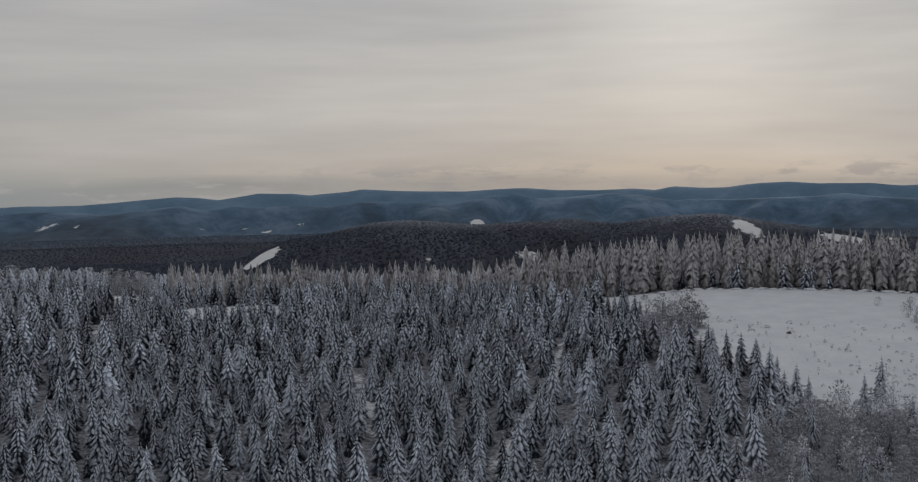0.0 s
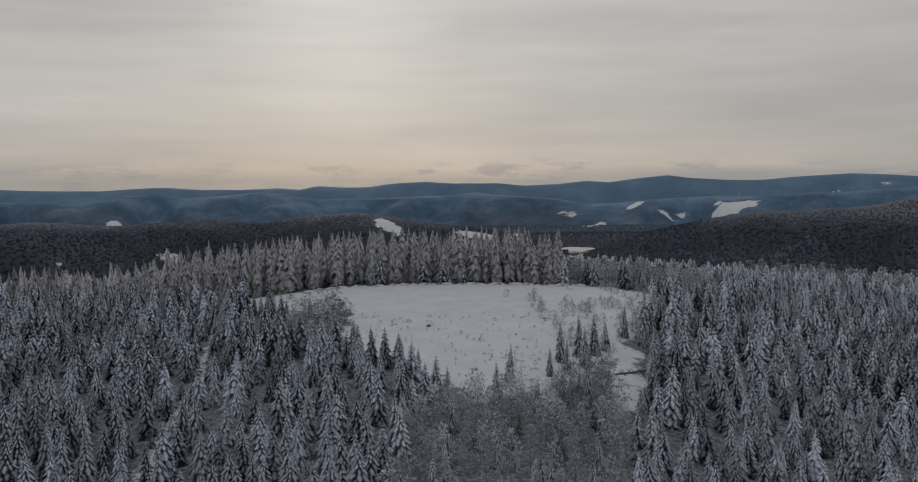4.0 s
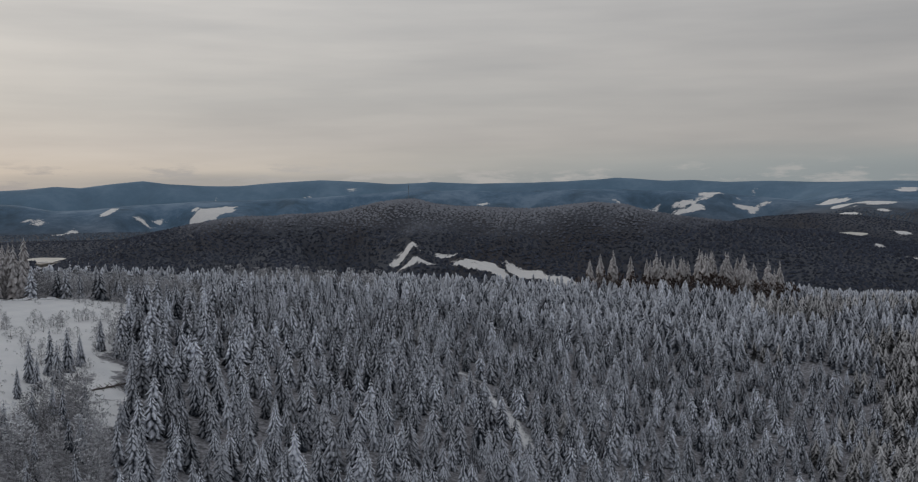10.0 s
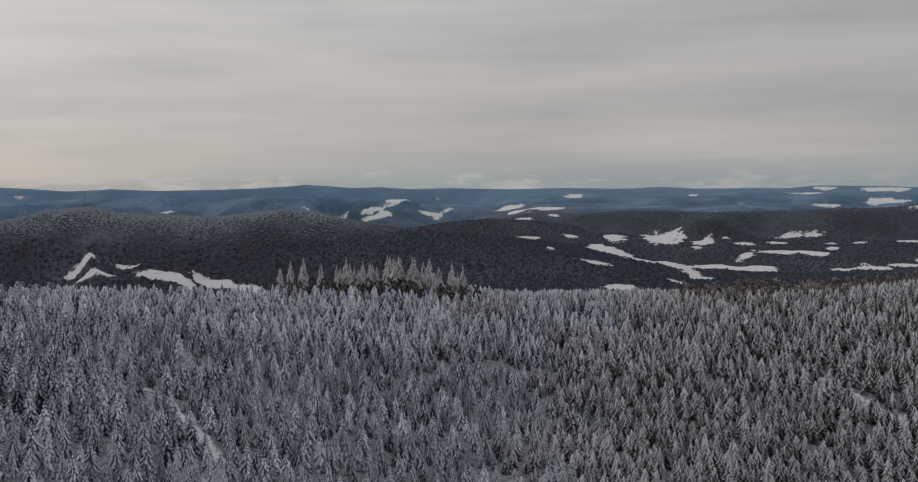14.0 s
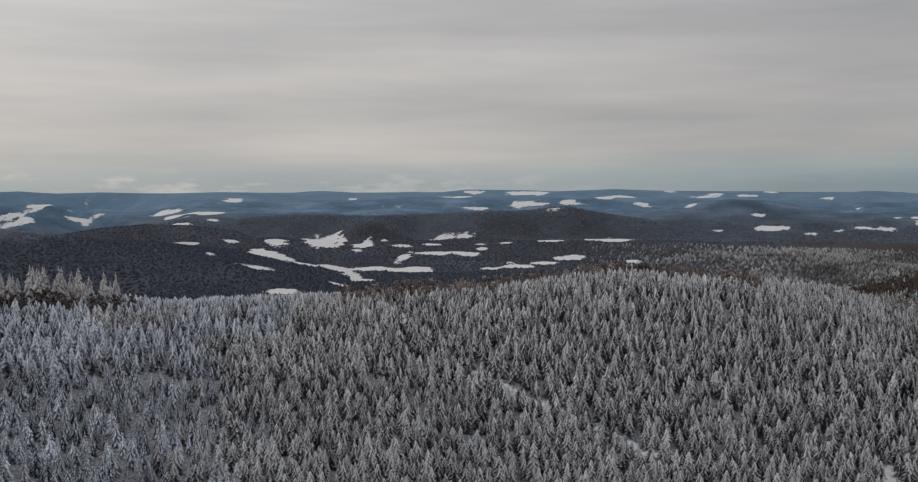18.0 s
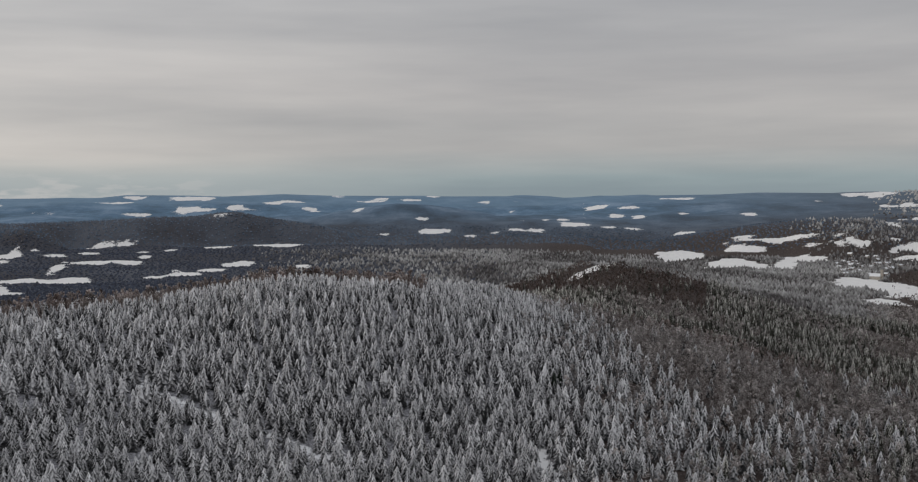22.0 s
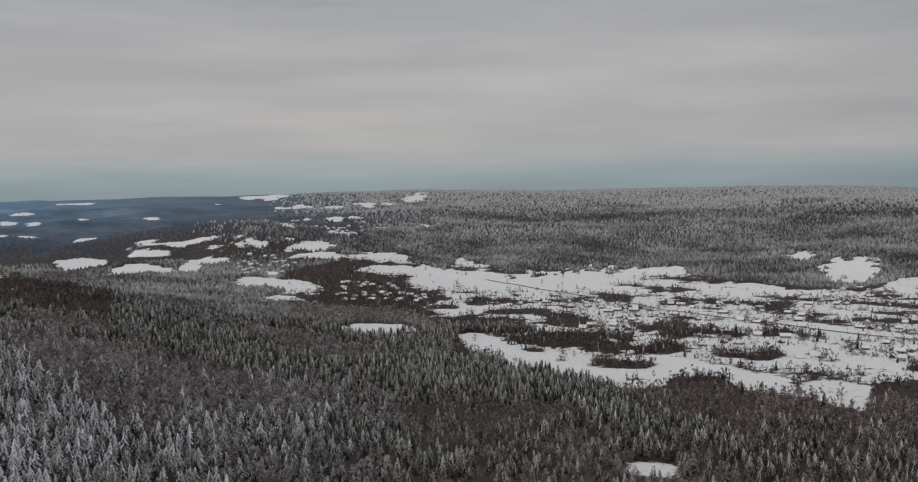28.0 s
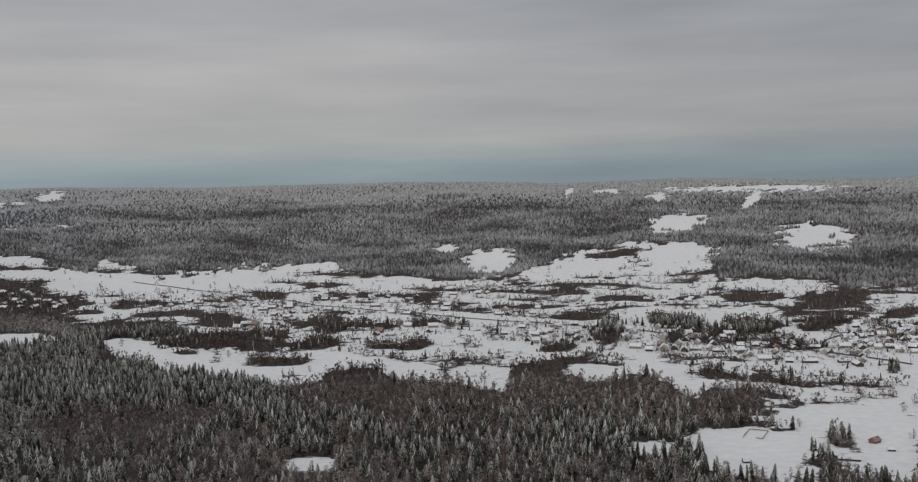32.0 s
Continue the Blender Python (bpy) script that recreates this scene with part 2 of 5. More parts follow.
def blur(a, axis, n):
    k = np.hanning(2 * n + 3)[1:-1]
    k /= k.sum()
    p = np.pad(a, [(n, n) if i == axis else (0, 0) for i in range(2)], mode="edge")
    return np.apply_along_axis(lambda v: np.convolve(v, k, mode="valid"), axis, p)


def land_grid():
    b = np.array(sorted(LAND), float)
    r = np.arange(0, 5000, STEP_R)
    rows = np.array([np.interp(r, DIST, LAND[k]) for k in sorted(LAND)])
    bb = np.arange(-60, 300.01, STEP_B)
    g = np.array([np.interp(bb, b, rows[:, j]) for j in range(len(r))]).T
    return 250 + blur(blur(g, 0, 3), 1, 3)


GRID = land_grid()


def hash2(i, j, seed):
    h = np.sin(i * 127.1 + j * 311.7 + seed * 74.7) * 43758.5453
    return h - np.floor(h)


def vnoise(x, y, size, seed=0):
    """Smooth noise in -1..1 with lumps of that size."""
    x, y = np.asarray(x) / size, np.asarray(y) / size
    i, j = np.floor(x), np.floor(y)
    u, v = x - i, y - j
    u, v = u * u * (3 - 2 * u), v * v * (3 - 2 * v)
    a, b, c, d = hash2(i, j, seed), hash2(i + 1, j, seed), hash2(i, j + 1, seed), hash2(i + 1, j + 1, seed)
    return 2 * (a * (1 - u) * (1 - v) + b * u * (1 - v) + c * (1 - u) * v + d * u * v) - 1


# the plan's bearings are counted in steps of 1.0267 degrees
PLAN_B, TRUE_B = [-60, 180, 300, 330], [-61.6, 184.8, 298.4, 329.2]


def polar(x, y):
    b = np.degrees(np.arctan2(x, y))
    return np.interp(np.where(b < -61.6, b + 360, b), TRUE_B, PLAN_B), np.hypot(x, y)


def ground_z(x, y):
    x, y = np.asarray(x, float), np.asarray(y, float)
    b, r = polar(x, y)
    fb, fr = np.clip((b + 60) / STEP_B, 0, GRID.shape[0] - 1.001), np.clip(r / STEP_R, 0, GRID.shape[1] - 1.001)
    i, j = fb.astype(int), fr.astype(int)
    u, v = fb - i, fr - j
    z = GRID[i, j] * (1 - u) * (1 - v) + GRID[i + 1, j] * u * (1 - v) + GRID[i, j + 1] * (1 - u) * v + GRID[i + 1, j + 1] * u * v
    rough = np.clip((r - 900) / 2500, 0, 1)
    z = z + vnoise(x, y, 90, 1) * 1.2 + rough * (vnoise(x, y, 520, 2) * 9 + vnoise(x, y, 230, 3) * 5)
    # the wide valley between the near crest and the ranges
    low = np.clip((r - 1330) / 220, 0, 1) * np.clip((68 - b) / 8, 0, 1)
    z = z + low * low * (3 - 2 * low) * (62 + 3 * vnoise(x, y, 260, 15) - z)
    # rolling ground towards the far plain
    z = z + np.clip((r - 2300) / 400, 0, 1) * np.clip((b - 62) / 6, 0, 1) * np.clip((120 - b) / 6, 0, 1) * (14 * vnoise(np.radians(b) * 1100, r, 210, 31) + 6 * vnoise(x, y, 120, 32))
    z = z + np.clip((b - 116) / 10, 0, 1) * np.clip((r - 2700) / 500, 0, 1) * np.clip((4500 - r) / 400, 0, 1) * (0.4 - np.abs(vnoise(x, y * 0.6, 260, 13))) * 26 * (b < 200)
    for k, (crest, dist, front, back, furrow) in enumerate(RIDGES):
        top = 250 + np.interp(np.where(b > 200, -60, b), *crest, left=-160, right=-400)
        d = r - dist - 25 * vnoise(x, y, 300, 40 + k)
        across = np.radians(b) * dist
        spur = 0.65 * vnoise(across, 0.3 * r + 90 * vnoise(x, y, 180, 60 + k), 0.055 * dist, 50 + k) + 0.35 * vnoise(across, 0.4 * r, 0.02 * dist, 70 + k)
        u = np.clip(np.where(d < 0, -d / (front * (1 + furrow * spur)), d / back), 0, 1)
        foot = np.minimum(z, top)
        hill = foot + (top - foot) * (1 - u * u * (3 - 2 * u)) ** 0.85
        hill = hill + furrow * 1.4 * u * (1 - u) * (0.35 - np.abs(vnoise(across, 0.5 * r, 0.04 * dist, 80 + k))) * np.clip(top - foot, 0, 130)
        z = np.where(top > 0, np.maximum(z, hill), z)
    return z


def at(bearing, dist):
    b = np.radians(np.interp(bearing, PLAN_B, TRUE_B))
    return dist * np.sin(b), dist * np.cos(b)


# ---- materials ----
def material(name):
    m = bpy.data.materials.new(name)
    m.use_nodes = True
    tr = m.node_tree
    return m, tr, tr.nodes["Principled BSDF"]


def noise_tex(tr, scale, detail=3.0, rough=0.55, stretch=None, vector=None):
    if vector is None:
        vector = tr.nodes.new("ShaderNodeNewGeometry").outputs["Position"]
    if stretch:
        mp = tr.nodes.new("ShaderNodeMapping")
        mp.inputs["Scale"].default_value = stretch
        tr.links.new(vector, mp.inputs[0])
        vector = mp.outputs[0]
    n = tr.nodes.new("ShaderNodeTexNoise")
    n.inputs["Scale"].default_value, n.inputs["Detail"].default_value, n.inputs["Roughness"].default_value = scale, detail, rough
    tr.links.new(vector, n.inputs["Vector"])
    return n.outputs["Fac"]


def attr(tr, name):
    n = tr.nodes.new("ShaderNodeAttribute")
    n.attribute_name = name
    return n.outputs["Fac"]


def bump(tr, bsdf, height, strength, distance):
    n = tr.nodes.new("ShaderNodeBump")
    n.inputs["Strength"].default_value, n.inputs["Distance"].default_value = strength, distance
    tr.links.new(height, n.inputs["Height"])
    tr.links.new(n.outputs[0], bsdf.inputs["Normal"])


def ground_material():
    m, tr, bsdf = material("snowy_ground")
    wide, mid, fine = noise_tex(tr, 0.012, 4), noise_tex(tr, 0.09, 4), noise_tex(tr, 0.6, 4)
    snow = ramp(tr, mid, [(0.3, (0.735, 0.745, 0.77)), (0.7, (0.84, 0.843, 0.855))])
    # older snow beyond the near forest, with sunlight's warmth put into its colour
    snow = blend(tr, attr(tr, "brown"), snow, blend(tr, 1.0, snow, (1.0, 0.975, 0.945), "MULTIPLY"))
    tufts = ramp(tr, fine, [(0.62, (0, 0, 0)), (0.72, (1, 1, 1))])
    tufts = maths(tr, "MULTIPLY", tufts, ramp(tr, wide, [(0.5, (0, 0, 0)), (0.66, (0.7, 0.7, 0.7))]))
    snow = blend(tr, tufts, snow, (0.26, 0.23, 0.2))
    # snow and litter under the trees, greyed to include the shade between them
    shaded_floor = ramp(tr, fine, [(0.3, (0.1, 0.1, 0.108)), (0.52, (0.26, 0.26, 0.28)), (0.75, (0.52, 0.52, 0.56))])
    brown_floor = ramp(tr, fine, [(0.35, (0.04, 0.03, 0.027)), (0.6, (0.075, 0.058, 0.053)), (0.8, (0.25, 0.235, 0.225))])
    floor = blend(tr, attr(tr, "brown"), shaded_floor, brown_floor)
    # aerial haze put into the colour: far ground turns blue, then paler
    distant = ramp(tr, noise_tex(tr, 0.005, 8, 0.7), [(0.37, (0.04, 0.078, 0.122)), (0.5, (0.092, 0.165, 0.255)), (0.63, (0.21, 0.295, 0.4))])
    distant = blend(tr, maths(tr, "MULTIPLY", attr(tr, "haze_tint"), 0.72), distant, (0.17, 0.27, 0.37))
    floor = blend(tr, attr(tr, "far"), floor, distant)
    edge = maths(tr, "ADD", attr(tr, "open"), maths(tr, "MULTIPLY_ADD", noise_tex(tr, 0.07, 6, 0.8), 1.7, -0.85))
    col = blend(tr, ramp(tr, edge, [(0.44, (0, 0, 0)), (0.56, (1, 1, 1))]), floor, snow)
    tr.links.new(col, bsdf.inputs["Base Color"])
    bsdf.inputs["Roughness"].default_value = 0.85
    bsdf.inputs["Specular IOR Level"].default_value = 0.15
    bump(tr, bsdf, maths(tr, "ADD", mid, maths(tr, "MULTIPLY", fine, 0.3)), 0.5, 1.5)
    return m


def needle_material(name, bare, rime, amount, high=0.0, soft=0.45, stands=0.0, drift=0.9, grain=0.7):
    """Needles or twigs with snow lying on them: the snow attribute says how much of it each spot holds, and darkens
    lower crowns for their shade.
    high: how much more rime there is on the hilltops than in the valley."""
    m, tr, bsdf = material(name)
    geo = tr.nodes.new("ShaderNodeNewGeometry")
    lump = noise_tex(tr, 0.9, 3)
    stand = noise_tex(tr, 0.022, 4, 0.6)
    hold = maths(tr, "ADD", attr(tr, "snow"), maths(tr, "MULTIPLY_ADD", lump, grain, -grain / 2 + amount))
    hold = maths(tr, "ADD", hold, maths(tr, "MULTIPLY_ADD", stand, drift, -drift / 2))
    if stands:
        hold = maths(tr, "ADD", hold, maths(tr, "MULTIPLY_ADD", noise_tex(tr, 0.0045, 4, 0.65, (0.6, 1, 1)), 2 * stands, -stands))
    if high:
        sep = tr.nodes.new("ShaderNodeSeparateXYZ")
        tr.links.new(geo.outputs["Position"], sep.inputs[0])
        hold = maths(tr, "ADD", hold, ramp(tr, maths(tr, "MULTIPLY", sep.outputs[2], 0.004), [(0.56, (0, 0, 0)), (0.77, (high, high, high))]))
    isl = geo.outputs["Random Per Island"]
    white = blend(tr, isl, tuple(0.8 * c for c in rime), rime)
    dark = blend(tr, isl, tuple(0.6 * c for c in bare), tuple(min(1, 1.5 * c) for c in bare))
    col = blend(tr, ramp(tr, hold, [(0.52 - soft / 2, (0, 0, 0)), (0.52 + soft / 2, (1, 1, 1))]), dark, white)
    shade = tr.nodes.new("ShaderNodeCombineColor")
    tone = maths(tr, "ADD", attr(tr, "tone"), 1.0)
    for i in range(3):
        tr.links.new(tone, shade.inputs[i])
    tr.links.new(blend(tr, 1.0, col, shade.outputs[0], "MULTIPLY"), bsdf.inputs["Base Color"])
    bsdf.inputs["Roughness"].default_value = 0.8
    bsdf.inputs["Specular IOR Level"].default_value = 0.1
    return m


def plain_material(name, a, b, scale, rough=0.8, stretch=None):
    m, tr, bsdf = material(name)
    n = noise_tex(tr, scale, 5, 0.6, stretch)
    tr.links.new(ramp(tr, n, [(0.3, a), (0.7, b)]), bsdf.inputs["Base Color"])
    bsdf.inputs["Roughness"].default_value = rough
    bsdf.inputs["Specular IOR Level"].default_value = 0.2
    return m


GROUND = ground_material()
SPRUCE = needle_material("snowy_spruce_needles", (0.046, 0.054, 0.069), (0.68, 0.71, 0.785), 0.13, 0, 0.5, 0, 0.4, 0.6)
SPRUCE_OLD = needle_material("older_spruce_needles", (0.042, 0.049, 0.059), (0.66, 0.7, 0.78), 0.08, 0, 0.5, 0, 0.5, 0.6)
YOUNG_SPRUCE = needle_material("frosted_young_spruce_needles", (0.047, 0.047, 0.049), (0.67, 0.665, 0.68), 0.08, 0, 0.45, 0, 0.4, 0.8)
SPRUCE_GREEN = needle_material("thinly_snowed_spruce_needles", (0.042, 0.042, 0.034), (0.55, 0.535, 0.5), -0.06, 0, 0.3, 0, 0.5, 1.0)
DARK_NEEDLES = needle_material("dark_spruce_needles", (0.02, 0.026, 0.02), (0.3, 0.31, 0.3), -0.6)
LARCH = needle_material("rimed_larch_twigs", (0.25, 0.228, 0.225), (0.66, 0.645, 0.66), 0.14, 0, 0.7, 0, 0.5, 0.8)
FROSTED = needle_material("frosted_twigs", (0.19, 0.19, 0.2), (0.66, 0.67, 0.705), 0.12, 0, 0.6)
GREY_TWIGS = needle_material("thinly_frosted_twigs", (0.165, 0.138, 0.128), (0.5, 0.47, 0.46), 0.06, 0, 0.6, 0.25)
TWIGS = needle_material("bare_brown_twigs", (0.12, 0.086, 0.076), (0.44, 0.39, 0.37), -0.03, 0, 0.6, 0.3)
DARK_TWIGS = needle_material("bare_dark_twigs", (0.072, 0.052, 0.046), (0.26, 0.22, 0.205), -0.22, 0, 0.6, 0.2)
# the next two have haze put into their colours: bluish, with little contrast
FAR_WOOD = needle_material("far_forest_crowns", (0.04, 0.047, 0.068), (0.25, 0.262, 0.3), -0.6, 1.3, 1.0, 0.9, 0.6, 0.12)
HAZE_BLUE = needle_material("haze_blue_woods", (0.05, 0.07, 0.1), (0.17, 0.21, 0.27), -0.1, 0.3, 1.0, 0.7, 0.5, 0.25)
RIDGE_WOOD = needle_material("ridge_forest_crowns", (0.066, 0.06, 0.06), (0.46, 0.455, 0.45), -0.1, 0.6, 0.8, 1.15, 0.8, 0.4)
BARK = plain_material("grey_brown_bark", (0.06, 0.05, 0.044), (0.16, 0.14, 0.13), 3.0, 0.9, (1, 1, 0.2))
RIMED_BARK = plain_material("rimed_pale_bark", (0.16, 0.14, 0.125), (0.42, 0.39, 0.37), 1.2, 0.9, (1, 1, 0.15))
ROOF_SNOW = plain_material("snow_on_roofs", (0.66, 0.67, 0.7), (0.82, 0.83, 0.85), 0.4)
ROOF_RED = plain_material("rust_red_roof_sheet", (0.16, 0.075, 0.055), (0.42, 0.36, 0.34), 0.5, 0.6)
PLASTER = plain_material("pale_plaster", (0.28, 0.255, 0.22), (0.45, 0.42, 0.38), 0.5)
TIMBER = plain_material("dark_weathered_timber", (0.045, 0.034, 0.028), (0.12, 0.09, 0.07), 0.9, 0.9, (1, 1, 4))
BRICK_WALL = plain_material("reddish_brick_wall", (0.16, 0.09, 0.07), (0.26, 0.16, 0.13), 0.8, 0.9)
GLASS = plain_material("dark_window_glass", (0.02, 0.024, 0.03), (0.04, 0.045, 0.055), 1.0, 0.1)
ASPHALT = plain_material("wet_dark_asphalt", (0.035, 0.033, 0.033), (0.1, 0.095, 0.095), 0.15, 0.6)
ICE = plain_material("pale_lake_ice", (0.5, 0.48, 0.44), (0.66, 0.63, 0.58), 0.02, 0.35)
STEEL = plain_material("grey_galvanised_steel", (0.12, 0.12, 0.13), (0.24, 0.24, 0.25), 1.0, 0.5)

# ---- open snow and woods: bearing, distance, width, depth, slant ----
OPEN, WOODED = [], []


def meadow(bearing, dist, width, depth, slant=0):
    OPEN.append((bearing, dist, width, depth, slant))


def grove(bearing, dist, width, depth, slant=0):
    WOODED.append((bearing, dist, width, depth, slant))


meadow(25.2, 2530, 105, 220)
meadow(67.2, 2540, 72, 300)
meadow(-17.1, 680, 33, 160)
meadow(-12.3, 594, 47, 52)
meadow(141.8, 896, 43, 48)
meadow(165.9, 950, 102, 180)
meadow(170.5, 1060, 138, 232)
meadow(171.9, 932, 68, 96)
meadow(-21.2, 4000, 79, 30)
meadow(-19.8, 3919, 33, 23)
meadow(-14.6, 3976, 36, 20)
meadow(-13.9, 3943, 89, 24)
meadow(-11.5, 3995, 33, 31)
meadow(-10.9, 4048, 49, 20)
meadow(-9.6, 4008, 38, 20)
meadow(-8.5, 4003, 45, 20)
meadow(-10.5, 2058, 68, 85, 38)
meadow(-10.3, 3959, 55, 32)
meadow(1, 3903, 67, 94, 29)
meadow(2.5, 4084, 105, 23)
meadow(3.8, 1953, 44, 24)
meadow(15.3, 2033, 54, 83, -37)
meadow(-1.7, 1926, 11, 20)
meadow(20.1, 2070, 80, 60, -16)
meadow(22.2, 2935, 39, 420)
meadow(15.4, 2008, 29, 24)
meadow(24.7, 3960, 75, 30)
meadow(25.3, 3930, 43, 21)
meadow(26.5, 3660, 80, 360, 65)
meadow(28.6, 4049, 56, 103, 37)
meadow(33.8, 3954, 173, 162, 36)
meadow(32.9, 4031, 34, 28)
meadow(30.3, 3960, 89, 20)
meadow(31.5, 4029, 91, 20)
meadow(34, 4500, 38, 420)
meadow(38.7, 4510, 64, 420)
meadow(41, 4708, 53, 20)
meadow(40.6, 4078, 81, 20, -5)
meadow(48.3, 3998, 59, 44, 10)
meadow(50.3, 4114, 78, 22)
meadow(44, 1771, 53, 39)
meadow(44.6, 1705, 72, 20)
meadow(46.1, 1777, 45, 25)
meadow(47.4, 1717, 52, 25, -16)
meadow(48.8, 1715, 57, 41, -16)
meadow(50.5, 1747, 66, 45, -16)
meadow(52.5, 1710, 73, 49, -16)
meadow(55.2, 4052, 63, 20)
meadow(55.6, 4028, 52, 20)
meadow(57.5, 4069, 61, 20)
meadow(58.6, 4018, 100, 23, 6)
meadow(58.8, 3957, 117, 65)
meadow(59.8, 3974, 29, 51)
meadow(60.3, 4144, 90, 83)
meadow(58.9, 4021, 92, 39, 7)
meadow(60.5, 4520, 117, 420)
meadow(59.9, 4079, 53, 32)
meadow(62.6, 4490, 48, 420)
meadow(62.1, 4063, 118, 65)
meadow(61.9, 4152, 55, 27)
meadow(55.8, 4043, 49, 20)
meadow(57.7, 4054, 51, 20)
meadow(58.5, 3984, 61, 23)
meadow(59.7, 3972, 51, 86)
meadow(56.8, 4086, 20, 20)
meadow(63.2, 4104, 44, 22)
meadow(66.5, 4118, 113, 144)
meadow(66.8, 3859, 85, 162)
meadow(67.2, 3583, 69, 75)
meadow(68.4, 3933, 120, 144)
meadow(69.9, 4395, 74, 300)
meadow(63.7, 4767, 38, 20)
meadow(68.8, 3719, 41, 53)
meadow(69.6, 2810, 63, 50)
meadow(72.1, 2930, 66, 231, -42)
meadow(74.6, 2986, 119, 419)
meadow(76.7, 2912, 65, 287, 103)
meadow(75.5, 3151, 22, 28)
meadow(71.1, 2665, 45, 210)
meadow(71.8, 2414, 102, 332, -90)
meadow(68.6, 2131, 18, 78)
meadow(71.1, 2004, 68, 31)
meadow(73.5, 2274, 65, 123)
meadow(75.4, 2317, 93, 186, -25)
meadow(77.2, 2416, 110, 68)
meadow(79.2, 2388, 116, 84)
meadow(72.4, 1788, 61, 54)
meadow(75.4, 1969, 34, 42)
meadow(76.4, 2195, 68, 60)
meadow(76.2, 4489, 38, 82)
meadow(78.7, 4281, 134, 38)
meadow(77.8, 3058, 38, 35)
meadow(78.9, 2873, 54, 43)
meadow(78.9, 2625, 45, 219, 69)
meadow(80.3, 2746, 125, 88)
meadow(82.3, 2748, 78, 75, -17)
meadow(81.6, 3183, 144, 54)
meadow(80.3, 2984, 71, 162)
meadow(83.1, 3042, 43, 47)
meadow(83.2, 2862, 32, 66)
meadow(84.5, 3053, 43, 53)
meadow(86.2, 3231, 27, 20)
meadow(86.9, 3131, 78, 67)
meadow(90, 3178, 138, 115)
meadow(91.9, 3280, 61, 29, 8)
meadow(87.9, 2714, 75, 111, 15)
meadow(91.3, 2597, 35, 136)
meadow(84.7, 2530, 21, 41)
meadow(83.6, 2421, 48, 49)
meadow(85.1, 2468, 83, 64)
meadow(86.6, 2543, 57, 75)
meadow(82.8, 4247, 108, 47)
meadow(82.8, 4642, 92, 106)
meadow(85.7, 4628, 206, 144)
meadow(81.9, 4505, 153, 50)
meadow(83.5, 4249, 96, 32)
meadow(84.8, 4286, 96, 48)
meadow(85.4, 4348, 97, 64, -14)
meadow(86.1, 4299, 108, 42)
meadow(87, 3370, 65, 30, 7)
meadow(87.9, 4341, 83, 59, 13)
meadow(88.2, 4297, 141, 37)
meadow(89.8, 4445, 72, 100)
meadow(90.7, 4509, 121, 71)
meadow(91.8, 4328, 69, 74, -17)
meadow(94.3, 3996, 41, 68)
meadow(95.7, 3571, 46, 37)
meadow(97.8, 3812, 76, 46, 8)
meadow(98.5, 3606, 115, 119)
meadow(100.4, 3459, 46, 312)
meadow(95, 4549, 94, 72)
meadow(97.2, 4602, 127, 67)
meadow(93.2, 4801, 63, 137)
meadow(94.9, 4554, 113, 41)
meadow(93.4, 4789, 46, 151)
meadow(95.6, 4613, 69, 63)
meadow(97.1, 4589, 94, 42)
meadow(98.4, 4758, 62, 195)
meadow(94.3, 3976, 39, 48)
meadow(95.5, 3566, 36, 37)
meadow(100.2, 3452, 27, 316)
meadow(101.7, 3593, 48, 44)
meadow(103, 3643, 59, 44)
meadow(104, 3657, 80, 47)
meadow(101.1, 4566, 49, 69)
meadow(103.2, 4573, 74, 35)
meadow(102.7, 4306, 23, 27)
meadow(103.2, 3796, 31, 59)
meadow(104.5, 3846, 42, 98)
meadow(105.4, 3892, 43, 67)
meadow(106, 3769, 115, 123)
meadow(107.1, 4330, 96, 80)
meadow(106.2, 4326, 48, 28)
meadow(106.6, 4175, 14, 420)
meadow(107.9, 3710, 62, 41)
meadow(109.1, 3717, 73, 35)
meadow(109.4, 3974, 56, 152)
meadow(108.3, 4057, 57, 96)
meadow(111.7, 4089, 46, 102)
meadow(108.9, 4274, 84, 61)
meadow(111.4, 4637, 184, 57)
meadow(115.1, 4043, 55, 114)
meadow(111.9, 3644, 72, 102)
meadow(111.8, 3057, 122, 187)
meadow(114.2, 2866, 129, 148)
meadow(114.8, 3144, 79, 72)
meadow(114.7, 3277, 92, 46)
meadow(116.5, 3228, 122, 44)
meadow(118, 3147, 90, 37)
meadow(120.2, 3139, 133, 52)
meadow(122.1, 3601, 71, 388)
meadow(122.9, 3808, 85, 74)
meadow(124.6, 3809, 63, 72)
meadow(125.7, 3842, 53, 46)
meadow(125.1, 3451, 115, 187)
meadow(127.4, 3710, 141, 69)
meadow(129.4, 3777, 121, 76)
meadow(121.8, 4231, 71, 67)
meadow(123, 4249, 83, 102)
meadow(124.8, 4226, 94, 137)
meadow(126.3, 4224, 93, 213)
meadow(127.5, 4268, 58, 155)
meadow(128.9, 4515, 121, 239, 97)
meadow(120.3, 4653, 105, 194)
meadow(121.5, 4731, 133, 348, 110)
meadow(118.6, 4480, 38, 51)
meadow(111.6, 3040, 122, 229)
meadow(114.2, 2909, 75, 222)
meadow(115, 3131, 107, 58)
meadow(115.6, 2824, 67, 132)
meadow(117.1, 2884, 69, 232)
